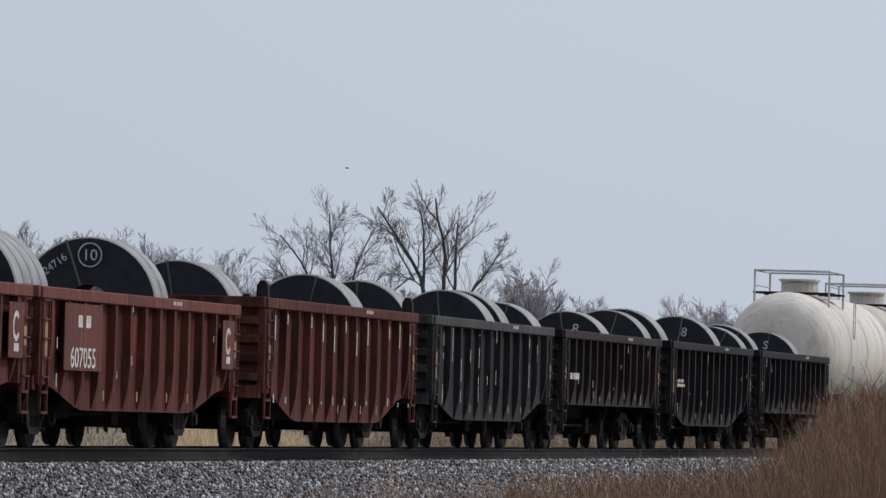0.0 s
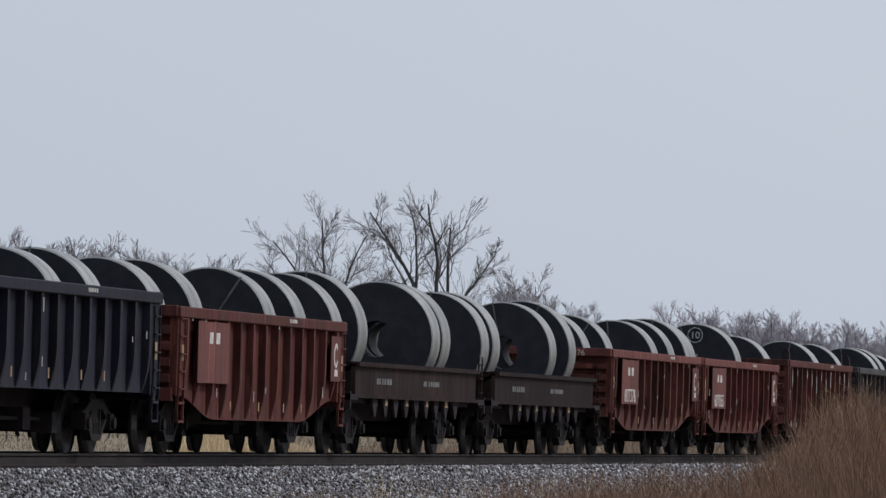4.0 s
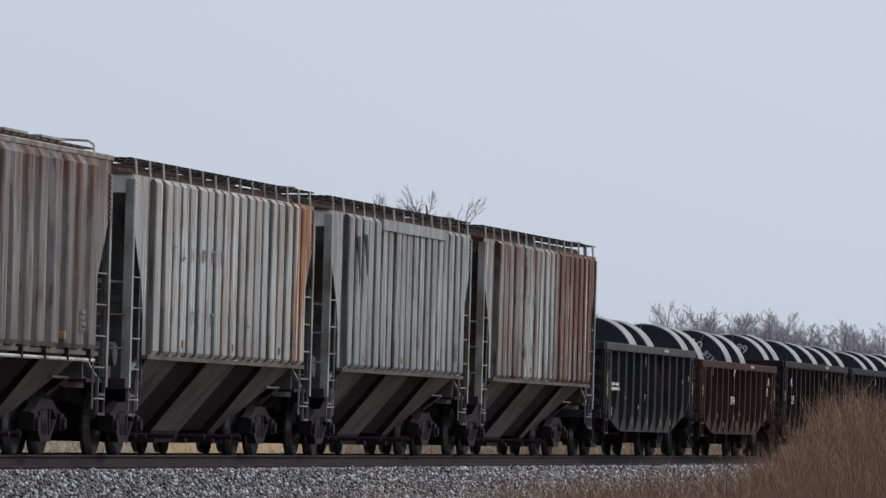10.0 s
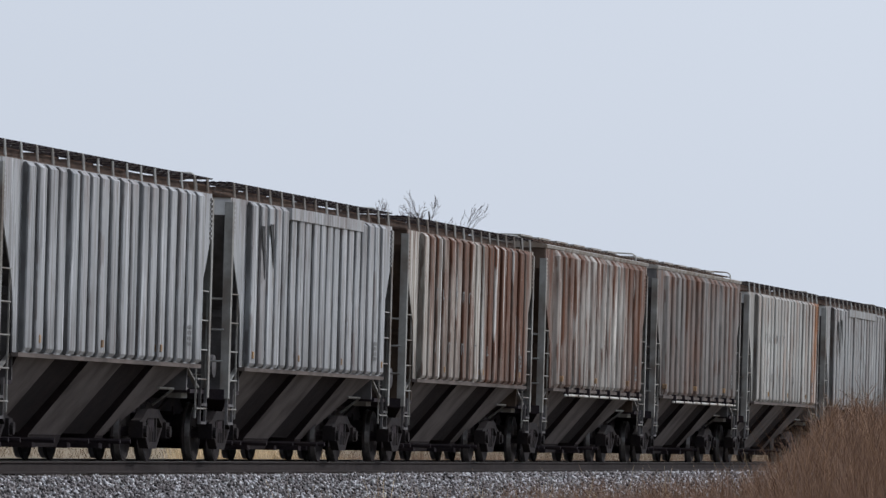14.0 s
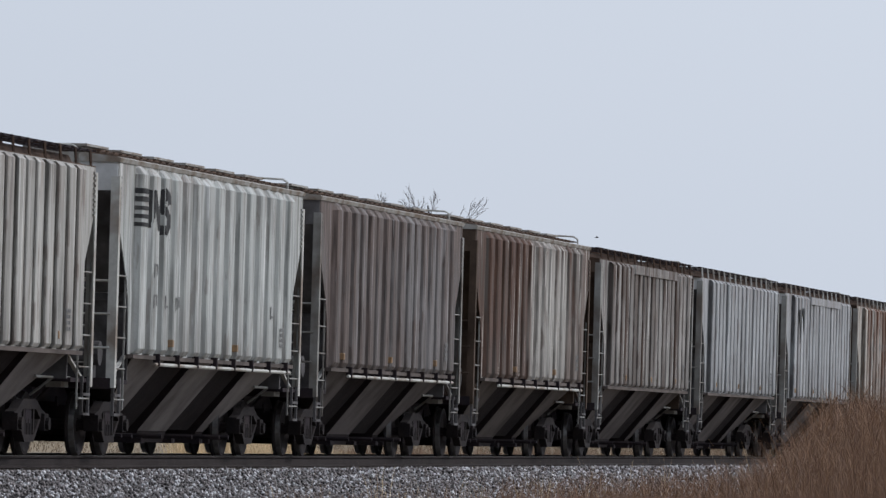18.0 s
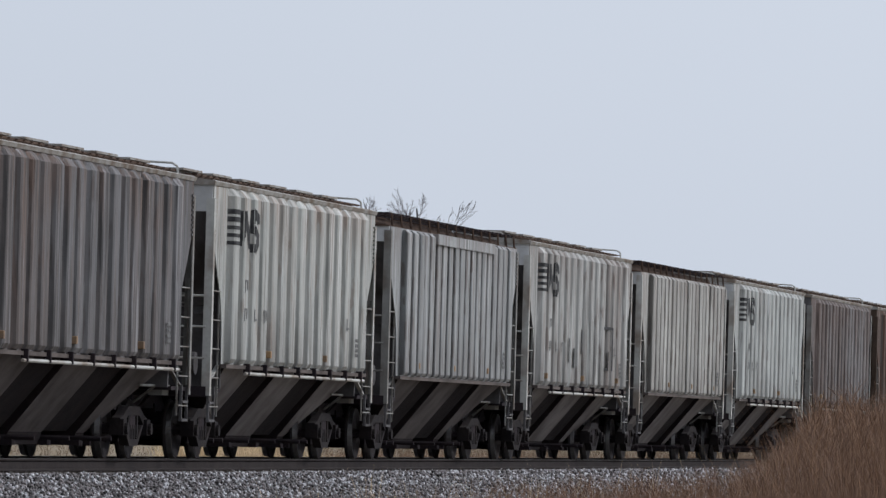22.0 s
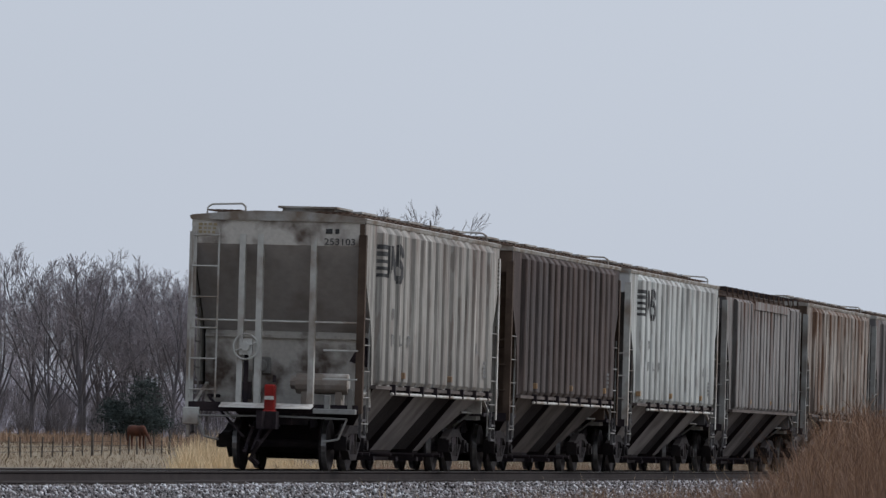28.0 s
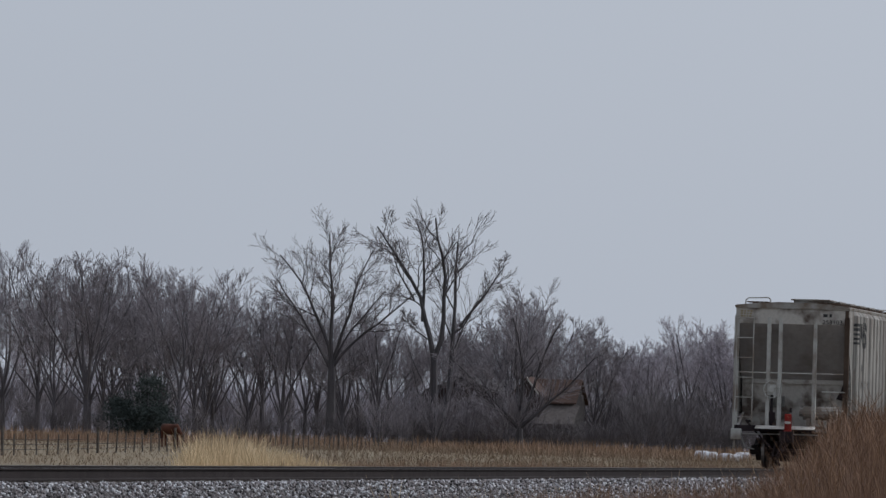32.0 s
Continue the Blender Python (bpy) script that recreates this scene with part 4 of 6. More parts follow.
ME_STAKE = MB().prism([(-0.09, 0), (0.09, 0), (0.09, 0.18), (0.04, 0.27), (-0.04, 0.27), (-0.09, 0.18)], -0.1, 0.1, "y").mesh("corner_stake", M_STEEL_DARK)
ME_GSTENCIL = [bars_mesh(1.2, 0.2, 1 + k % 2, 7, k + 20, M_DECAL_WHITE) for k in range(4)]
ME_INITIALS = bars_mesh(1.1, 0.24, 1, 2, 3, M_DECAL_WHITE)
ME_GSTENCIL_SMALL = [bars_mesh(0.7, 0.09, 1, 7, k + 30, M_DECAL_WHITE) for k in range(3)]


def streak_mesh(seed, n=8, tall=0.22):
    """Scuffed white marks and flaked paint on the posts."""
    r = random.Random(seed)
    b = MB()
    for k in range(n):
        y = -6.2 + 12.4 * r.randrange(13) / 12
        z = r.choice((0.95, 1.3, 1.7, 2.0)) + r.uniform(-0.1, 0.1)
        b.box(0, 0.004, y - 0.015, y + 0.02, z, z + r.uniform(0.05, tall))
    return b.mesh("scuff_mark", M_DECAL_WHITE)


def top_streaks(seed):
    """White scuffs down from the top edge on most posts."""
    r = random.Random(seed)
    b = MB()
    for k in range(13):
        if r.random() < 0.75:
            y, z = -6.5 + 13.0 * k / 12, r.uniform(2.0, 2.2)
            b.box(0, 0.004, y - 0.02, y + 0.04, z - r.uniform(0.15, 0.45), z)
            b.box(0, 0.004, y - 0.03, y + 0.03, 0.75, 0.75 + r.uniform(0.05, 0.15))
    return b.mesh("scuff_mark", M_CHALK)


ME_SCUFF = [streak_mesh(1), streak_mesh(2), streak_mesh(3), streak_mesh(4, 22, 0.5), top_streaks(5)]


ME_UNDERGEAR = (MB().tube((0.55, -2.2, 0.62), (0.55, -1.0, 0.62), 0.2, n=10).box(-0.7, -0.2, 0.2, 1.3, 0.4, 0.7).tube((0.7, -3.9, 0.5), (0.7, 3.9, 0.5), 0.03, n=5).tube((-0.6, -3.6, 0.42), (-0.2, 3.6, 0.42), 0.03, n=5)
                .box(0.3, 0.8, 1.4, 1.9, 0.34, 0.66).box(0.5, 0.9, 2.9, 3.2, 0.3, 0.6).box(0.5, 0.9, -3.4, -3.1, 0.3, 0.6).tube((0.5, 2.2, 0.5), (0.45, 2.7, 0.26), 0.035, n=5).mesh("brake_gear", M_STEEL_DARK, bevel=0.0))
ME_HOSE_G = (MB().tube((0.35, 7.2, 0.72), (0.42, 7.45, 0.4), 0.03, n=6).tube((0.42, 7.45, 0.4), (0.38, 7.7, 0.26), 0.03, n=6).tube((0.38, 7.7, 0.26), (0.36, 7.95, 0.3), 0.03, n=6).mesh("air_hose", M_STEEL_DARK))


def gondola(y0, label, paint, belly, posts=13, chord=None, number=None, panel=None, stakes=False, marks=0, letters=()):
    low = LOW if panel is not None or paint is BROWN else 0
    car = thing("gondola_car", label, "gondola car", "open gondola cars in the train")
    for sx in (1, -1):
        turn = pose(0, 0, 0, 0, 0, 0 if sx > 0 else 180)
        wall = part("side_wall", ME_GSIDE[belly, low], car, mat=paint, at=turn)
        part("top_chord", ME_GCHORD, wall, mat=chord or paint, at=pose(0, 0, -low))
        for i in range(posts):
            y = -6.5 + 13.0 * i / (posts - 1)
            part("side_post", ME_GPOST[44 + 4 * min(12, round((belly_z(y, belly) * 100 - 44) / 4)), low], wall, mat=paint, at=pose(G_X, y, 0))
        for sy in (1, -1):
            part("corner_plate", ME_GCORNER[low], wall, mat=paint, at=pose(0, sy * (G_HALF - 0.3), 0))
            part("ladder", ME_GLADDER, car, mat=paint, at=turn @ pose(G_X + 0.12, sy * (G_HALF - 0.28) - 0.2, 0.85))
            part("sill_step", ME_STEP, car, mat=paint, at=turn @ pose(G_X + 0.1, sy * (G_HALF - 0.28), 0.85))
    for sy in (1, -1):
        turn = pose(0, 0, 0, 0, 0, 0 if sy > 0 else 180)
        end = part("end_wall", ME_GEND[low], car, mat=paint, at=turn)
        for k in range(4):
            part("end_rib", ME_GENDRIB, end, mat=paint, at=pose(0, 0, 1.15 + k * (0.3 - low / 3)))
        part("end_cap", ME_GENDCAP, end, mat=chord or paint, at=pose(0, 0, -low))
        part("end_sill", ME_GENDSILL, end, mat=paint)
        part("ladder", ME_GLADDER, car, mat=paint, at=turn @ pose(1.3, G_HALF + 0.13, 0.85, 0, 0, 90))
        if stakes:
            for x in (-1.45, 1.45):
                part("corner_stake", ME_STAKE, car, at=turn @ pose(x, G_HALF - 0.3, G_TOP - low + 0.04))
    part("floor", ME_GFLOOR, car)
    part("centre_sill", ME_GSILL, car)
    part("brake_gear", ME_UNDERGEAR, car)
    for turn in (0, 180):
        part("air_hose", ME_HOSE_G, car, at=pose(0, 0, 0, 0, 0, turn))
    x = G_X + 0.118
    if panel is not None:
        p = part("number_panel", ME_PANEL, car, "red-brown lettering panel", mat=panel, at=pose(x, -4.5, 1.58) @ Matrix.Diagonal((1, 0.85, 1.12, 1)))
        if number:
            part("stencil", text_mesh(number, 0.36, M_DECAL_WHITE), p, "white stencilled number", at=pose(0.014, 0, -0.38) @ Matrix.Diagonal((1, 1.9, 1, 1)) @ pose(0, 0, 0, 90, 0, 90))
        part("stencil", ME_INITIALS, p, at=pose(0.014, 0.1, 0.2))
        q = part("number_panel", ME_PANEL, car, "red-brown lettering panel", mat=panel, at=pose(x, 6.3, 1.62) @ Matrix.Diagonal((1, 0.3, 0.9, 1)))
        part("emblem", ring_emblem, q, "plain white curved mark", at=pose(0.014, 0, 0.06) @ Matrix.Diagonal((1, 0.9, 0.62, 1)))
    if number:
        part("stencil", text_mesh(number, 0.17, M_DECAL_WHITE), car, "white stencilled number", at=pose(0.75, -G_HALF - 0.145, G_TOP - low - 0.11, 90, 0, 0))
    part("stencil", ME_GSTENCIL_SMALL[marks % 3], car, at=pose(G_X + 0.142, 2.2, G_TOP - low - 0.03))
    part("scuff_mark", ME_SCUFF[marks % 5], car, at=pose(x, 0, 0))
    if letters:
        for k, (word, y, z) in enumerate(letters):
            part("stencil", text_mesh(word, 0.29, M_CHALK), car, "white painted letters", at=pose(x, y, z) @ Matrix.Diagonal((1, 1.9, 1, 1)) @ pose(0, 0, 0, 90, 0, 90))
    elif panel is None and marks in (1, 2):
        part("stencil", ME_GSTENCIL[marks % 4], car, at=pose(x, -5.7, 1.5))
    part("reflector", ME_REFL, car, at=pose(x - 0.012, -6.85, 1.55) @ Matrix.Diagonal((1, 2.2, 1.0 + 1.2 * (marks % 2), 1)))
    part("reflector", ME_REFL, car, at=pose(x + 0.004, 6.9, 1.55) @ Matrix.Diagonal((1, 1.6, 1.1, 1)))
    for y in (-3.0, -0.6, 1.6, 3.2):
        part("reflector", ME_REFL, car, at=pose(x, y, belly + 0.22) @ Matrix.Diagonal((1, 0.8, 0.6, 1)))
    couplers(car, G_HALF + 0.05)
    trucks(car, 5.2)
    MOVERS.append((car, 0, y0, 0))
    return car


def ring_mesh():
    b = MB()
    for i in range(12):
        a, c = math.radians(40 + 24 * i), math.radians(40 + 24 * (i + 1))
        b.add([(0, 0.5 * math.cos(a), 0.24 * math.sin(a)), (0, 0.5 * math.cos(c), 0.24 * math.sin(c)), (0, 0.78 * math.cos(c), 0.38 * math.sin(c)), (0, 0.78 * math.cos(a), 0.38 * math.sin(a))], [(0, 1, 2, 3)])
    b.box(0, 0.003, -0.5, 0.6, -0.62, -0.42)
    return b.mesh("emblem", M_DECAL_WHITE)


ring_emblem = ring_mesh()


def coil_flat(y0):
    """A low car with a deep trough between side sills, for coils."""
    car = thing("coil_car", "low brown coil-carrying flat car with side pockets on the rails", "coil car", "coil cars in the train")
    paint = car_paint("coil_car_paint", (0.021, 0.0145, 0.0145), (0.036, 0.021, 0.018), (), 0.6, 0.0, gloss=0.03)
    half = 6.6
    for sx in (1, -1):
        turn = pose(0, 0, 0, 0, 0, 0 if sx > 0 else 180)
        sill = part("side_sill", MB().box(1.36, 1.44, -half, half, 0.86, 1.40).box(1.34, 1.52, -half, half, 1.36, 1.44).box(1.34, 1.50, -half, half, 0.82, 0.88)
                    .prism([(1.36, 1.38), (0.6, 1.02), (0.6, 0.98), (1.36, 1.30)], -half, half, "y").mesh("side_sill", paint), car, at=pose(0, 0, 0.17) @ turn)
        for i in range(9):
            y = -4.4 + i * 1.1
            part("pocket_tooth", MB().prism([(-0.3, 0.84), (0.3, 0.84), (0.22, 0.68), (0.06, 0.5), (-0.06, 0.5), (-0.22, 0.68)], 1.36, 1.42).mesh("pocket_tooth", M_STEEL_DARK), sill, at=pose(0, y, 0))
            if i % 2:
                part("reflector", ME_REFL, sill, at=pose(1.425, y, 0.78) @ Matrix.Diagonal((1, 2.6, 0.62, 1)))
        part("stencil", ME_GSTENCIL_SMALL[0], sill, mat=M_DECAL_GREY, at=pose(1.445, -3.6, 1.12) @ Matrix.Diagonal((1, 2.4, 1.8, 1)))
        part("stencil", ME_GSTENCIL[2], sill, mat=M_DECAL_GREY, at=pose(1.445, 1.4, 1.12) @ Matrix.Diagonal((1, 1.4, 0.7, 1)))
    part("floor", MB().box(-1.3, 1.3, -half, half, 0.9, 0.98).mesh("floor", M_STEEL_DARK), car)
    part("centre_sill", MB().box(-0.35, 0.35, -half - 0.6, half + 0.6, 0.6, 0.9).mesh("centre_sill", M_STEEL_DARK), car)
    for sy in (1, -1):
        turn = pose(0, 0, 0, 0, 0, 0 if sy > 0 else 180)
        part("end_platform", MB().box(-1.5, 1.5, half, half + 0.8, 0.95, 1.05).box(-1.5, 1.5, half + 0.7, half + 0.8, 0.8, 1.1).mesh("end_platform", M_STEEL_DARK), car, at=turn)
        part("end_wall", MB().box(-1.36, 1.36, half - 0.06, half, 0.98, 1.6).mesh("end_wall", paint), car, at=turn)
        part("ladder", ME_GLADDER, car, mat=paint, at=turn @ pose(1.46, half + 0.2, 0.5))
    couplers(car, half + 0.7)
    trucks(car, 4.9)
    MOVERS.append((car, 0, y0, 0))


def coil(y0, x0, r, width, z, marks=(), strap=True):
    """A steel coil lying with its bore along the track; origin on its axis at the rear face."""
    b = MB()
    n, bore = 48, 0.34
    circ = lambda rad, y: [(rad * math.sin(2 * math.pi * i / n), y, rad * math.cos(2 * math.pi * i / n)) for i in range(n)]
    e = 0.025
    b.loft([circ(r - e, 0), circ(r, e), circ(r, width - e), circ(r - e, width)], False)
    b.cur = 1
    k = len(b.v)
    b.loft([circ(bore, 0.0), circ(bore * 1.35, 0.012), circ(r * 0.7, 0.006), circ(r - e, 0)], False)
    b.loft([circ(r - e, width), circ(bore, width)], False)
    b.cur = 2
    b.loft([circ(bore, width), circ(bore, 0)], False)
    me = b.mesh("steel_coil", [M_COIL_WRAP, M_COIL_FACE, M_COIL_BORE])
    me.shade_smooth()
    me.set_sharp_from_angle(angle=radians(35))
    c = thing("steel_coil", "large dark steel coil with bright wrap lying in its car", "steel coil", "steel coils on the train")
    body = part("coil_body", me, c)
    if strap:
        s = MB()
        q = r + 0.004
        for a in (random.uniform(-0.6, 0.6),):
            d = (math.sin(a), math.cos(a))
            s.prism([(d[0] * bore - d[1] * 0.016, d[1] * bore + d[0] * 0.016), (d[0] * q - d[1] * 0.016, d[1] * q + d[0] * 0.016), (d[0] * q + d[1] * 0.016, d[1] * q - d[0] * 0.016),
                     (d[0] * bore + d[1] * 0.016, d[1] * bore - d[0] * 0.016)], -0.006, 0.0, "y")
        part("strap", s.mesh("strap", M_STRAP), c, "steel strap")
        ring = MB()
        for y in (width * 0.5,):
            ring.loft([circ(r + 0.004, y - 0.02), circ(r + 0.004, y + 0.02)], False)
        part("strap", ring.mesh("strap", M_STRAP), c, "steel strap")
    for word, x, drop, tilt, size in marks:
        part("chalk_mark", text_mesh(word, size, M_CHALK), c, "chalked white mark", at=pose(x, -0.012, r - drop, 90, tilt, 0))
        if word == "10":
            o = MB()
            for i in range(20):
                a, d = 2 * math.pi * i / 20, 2 * math.pi * (i + 1) / 20
                o.tube((0.18 * math.cos(a), 0, 0.18 * math.sin(a)), (0.18 * math.cos(d), 0, 0.18 * math.sin(d)), 0.012, n=4)
            part("chalk_mark", o.mesh("chalk_mark", M_CHALK), c, "chalked white ring", at=pose(x, -0.012, r - drop + 0.08))
    MOVERS.append((c, x0, y0, z + r))


RED = car_paint("red_gondola_paint", (0.135, 0.043, 0.036), (0.06, 0.027, 0.022), (), 0.7, 0.02, gloss=0.05)
RED_PANEL = car_paint("red_panel_paint", (0.19, 0.07, 0.06), (0.1, 0.042, 0.035), (), 0.25, 0.2, gloss=0.05)
OXIDE = car_paint("oxide_gondola_paint", (0.125, 0.044, 0.036), (0.06, 0.027, 0.022), (), 0.75, 0.02, gloss=0.05)
BROWN = car_paint("brown_gondola_paint", (0.065, 0.031, 0.028), (0.045, 0.021, 0.018), (), 0.8, 0.02, gloss=0.05)
BLACK = car_paint("black_gondola_paint", (0.016, 0.0145, 0.019), (0.025, 0.018, 0.019), (), 0.55, 0.02)
BLACKBROWN = car_paint("sooty_gondola_paint", (0.021, 0.0155, 0.017), (0.029, 0.019, 0.019), (), 0.6, 0.02)
BLUE = car_paint("blue_gondola_paint", (0.014, 0.0145, 0.027), (0.022, 0.018, 0.022), (), 0.4, 0.02)
GREEN = car_paint("grey_green_gondola_paint", (0.033, 0.033, 0.037), (0.037, 0.03, 0.03), (), 0.5, 0.02, gloss=0.08)

DUSTY = car_paint("dusty_black_paint", (0.07, 0.07, 0.07), (0.04, 0.034, 0.033), (), 0.4, 0.05)
L_RED = "faded red-brown ribbed gondola car loaded with steel coils"
L_BLACK = "sooty black ribbed gondola car loaded with steel coils"
gondola(193.2, L_BLACK, BLACK, 0.92, 13, marks=0)
gondola(176.9, L_BLACK, BLACK, 0.55, 13, marks=1)
gondola(160.5, "dull black gondola car with close-set posts, loaded with coils", BLACKBROWN, 0.92, 14, marks=2)
gondola(144.5, "scuffed blue-black gondola car loaded with steel coils", GREEN, 0.55, 12, DUSTY, marks=3)
gondola(128.1, "rusty red-brown gondola car with deep belly and corner stakes", OXIDE, 0.46, 13, stakes=True, marks=4)
gondola(111.3, L_RED, RED, 0.55, 13, RED_PANEL, number="607055", panel=RED_PANEL, marks=1)
gondola(96.1, L_RED, OXIDE, 0.55, 13, RED_PANEL, number="607376", panel=RED_PANEL, marks=2)
coil_flat(80.4)
coil_flat(64.8)
gondola(49.1, L_RED, RED, 0.55, 13, panel=RED_PANEL, marks=0)
gondola(33.2, "dark blue ribbed gondola car loaded with steel coils", BLUE, 0.92, 13, marks=1)
gondola(17.65, "sooty brown-black gondola car with dented top edge", BLACKBROWN, 0.55, 14, marks=2, letters=(("K", -5.6, 1.8), ("27", -5.3, 1.36)))
gondola(1.4, "rusted brown gondola car loaded with chalk-marked coils", BROWN, 0.55, 13, marks=0, letters=(("314", -1.4, 1.25), ("P", -1.1, 1.9), ("A", 5.7, 1.75), ("K", 5.5, 1.5)))
gondola(-14.4, "grey-green black gondola car loaded with steel coils", GREEN, 0.55, 12, DUSTY, marks=1)

# front faces of the coils along the train at the start: car centre, offsets, radius, width, bed height
COILS = [(193.2, (-4.3, -2.5, 6.6), 1.0, 0.86, 1.05), (176.9, (-5.9, -4.0, 6.0), 1.03, 0.94, 1.05), (160.5, (-4.9, 5.0), 0.98, 1.01, 1.05), (144.5, (-5.5, 3.9, 5.8), 1.0, 0.9, 1.05),
         (128.1, (-5.9, 6.0), 0.98, 1.08, 1.05), (111.3, (-5.7, -4.0, 4.55), 1.05, 0.98, 1.05), (96.1, (-5.8, -2.7, 4.1, 7.0), 1.0, 0.94, 1.05),
         (80.4, (-5.3, -3.6, 4.0, 6.1), 1.05, 0.86, 1.04), (64.8, (-5.2, -3.6, 4.4, 6.2), 1.06, 0.86, 1.04), (49.1, (-4.9, -2.5, 4.3, 6.7), 1.0, 0.90, 1.05),
         (33.2, (-5.7, -3.0, 3.3, 6.1), 0.97, 0.90, 1.05), (17.65, (-5.4, -3.6, 3.2, 6.6), 1.02, 0.94, 1.05), (1.4, (-5.1, -2.4, 3.7, 6.7), 1.02, 0.94, 1.05),
         (-14.4, (-6.0, -4.4, 2.4, 5.8), 1.01, 1.01, 1.05)]
# chalked words: across from the axis, drop below the top, tilt, size
MARKS = {(111.3, 4.55): (("10", 0.02, 0.36, 0, 0.24), ("824716", -0.52, 0.5, -38, 0.17)), (1.4, 3.7): (("B10", 0.05, 0.42, 24, 0.34), ("8237", 0.5, 0.72, 45, 0.2)), (1.4, 6.7): (("B10", 0.36, 0.72, 12, 0.32),),
         (17.65, -5.4): (("89", 0.3, 0.46, 16, 0.3), ("49", -0.05, 0.3, 5, 0.13)), (17.65, 6.6): (("8", 0.2, 0.45, 15, 0.3),), (193.2, 6.6): (("S", 0.1, 0.45, 10, 0.3),),
         (176.9, 6.0): (("8", 0.2, 0.48, 10, 0.3),), (160.5, 5.0): (("8", 0.2, 0.48, 10, 0.3),)}
for yc, offs, r, w, bed in COILS:
    for o in offs:
        coil(yc + o - w, random.uniform(-0.08, 0.08), r * random.uniform(0.97, 1.02), w, bed, MARKS.get((yc, o), ()))


# ---- tank cars ahead ----
def tank_car(y0):
    car = thing("tank_car", "white tank car with walkway rail and dome on the rails", "tank car", "tank cars in the train")
    white = car_paint("tank_paint", (0.66, 0.61, 0.54), (0.3, 0.22, 0.16), (), 0.03, 0.2, 0.05, soot=0.12)
    n = 40
    rings = []
    for y, k in ((-7.0, 0.05), (-6.95, 0.45), (-6.75, 0.74), (-6.4, 0.92), (-6.0, 1.0), (6.0, 1.0), (6.4, 0.92), (6.75, 0.74), (6.95, 0.45), (7.0, 0.05)):
        rings.append([(1.55 * k * math.sin(2 * math.pi * i / n), y, 2.62 + 1.55 * k * math.cos(2 * math.pi * i / n)) for i in range(n)])
    me = MB().loft(rings).mesh("tank", white)
    me.shade_smooth()
    me.set_sharp_from_angle(angle=radians(40))
    part("tank", me, car)
    for y in (-4, 0, 4):
        ring = [[(1.565 * math.sin(2 * math.pi * i / n), y + d, 2.62 + 1.565 * math.cos(2 * math.pi * i / n)) for i in range(n)] for d in (-0.05, 0.05)]
        part("tank_band", MB().loft(ring, False).mesh("tank_band", white), car)
    part("dome", MB().tube((0, -3.2, 4.1), (0, -3.2, 4.5), 0.5, n=18).tube((0, -3.2, 4.5), (0, -3.2, 4.56), 0.56, n=18).mesh("dome", white), car)
    rail = MB()
    for x in (-1.0, 1.0):
        for y in (-5.0, -1.6):
            rail.tube((x, y, 3.8), (x, y, 4.75), 0.03)
        rail.tube((x, -5.0, 4.75), (x, -1.6, 4.75), 0.03)
        rail.tube((x, -5.0, 4.35), (x, -1.6, 4.35), 0.02)
    for y in (-5.0, -1.6):
        rail.tube((-1.0, y, 4.75), (1.0, y, 4.75), 0.03)
    part("platform_rail", rail.mesh("platform_rail", M_PLATE), car)
    part("walkway", MB().box(-1.05, 1.05, -5.0, -3.8, 4.14, 4.19).box(-1.05, 1.05, -2.6, -1.6, 4.14, 4.19).mesh("walkway", M_STEEL_DARK), car)
    part("centre_sill", MB().box(-0.3, 0.3, -7.4, 7.4, 0.75, 1.15).box(-1.4, 1.4, -5.8, -5.2, 0.9, 1.5).box(-1.4, 1.4, 5.2, 5.8, 0.9, 1.5).mesh("centre_sill", M_STEEL_DARK), car)
    part("end_rail", MB().tube((-1.4, -7.2, 1.1), (-1.4, -7.2, 1.9), 0.025).tube((1.4, -7.2, 1.1), (1.4, -7.2, 1.9), 0.025).tube((-1.4, -7.2, 1.9), (1.4, -7.2, 1.9), 0.025).box(-1.5, 1.5, -7.45, -7.1, 1.0, 1.1).mesh("end_rail", M_PLATE), car)
    part("ladder", ME_LADDER, car, at=pose(1.5, -3.4, 1.3))
    couplers(car, 7.3)
    trucks(car, 5.5)
    MOVERS.append((car, 0, y0, 0))


tank_car(210.2)
tank_car(227.0)
tank_car(243.8)

# ---- ground, track ----


def ground_material():
    m = Nodes("field_soil", 0.95)
    big = m.noise(0.012, 5, m.stretch((1, 0.5, 1)), 0.4, 0.62)
    mid = m.noise(0.35, 6, m.stretch((1, 0.45, 1)), 0.35, 0.65)
    fine = m.noise(9.0, 4, None, 0.3, 0.7)
    col = m.mix(big, (0.17, 0.132, 0.08), (0.12, 0.105, 0.066))
    col = m.mix(mid, col, (0.22, 0.16, 0.092))
    snow = m.math("MULTIPLY", m.noise(0.09, 5, m.stretch((1, 0.25, 1)), 0.69, 0.74), m.noise(1.4, 5, None, 0.4, 0.55))
    col = m.mix(m.math("MULTIPLY", snow, 0.85), col, (0.72, 0.74, 0.78))
    return m.done(m.mix(m.math("MULTIPLY", fine, 0.5), col, (0.09, 0.07, 0.04)), fine, 0.03)


def ground_height(x, y):
    """Cross-section of the land: roadbed, ditch on the near side, gently falling field beyond."""
    base = -1.05
    if x < -12:
        t = max(0.0, min(1.0, (-26 - x) / 44))
        base += 0.5 * t * t * (3 - 2 * t)
    hill = noise.noise(Vector((x * 0.02, y * 0.013, 0))) * 0.18
    edge = max(0.0, min(1.0, (abs(x) - 4.0) / 6.0))
    return base + hill * edge


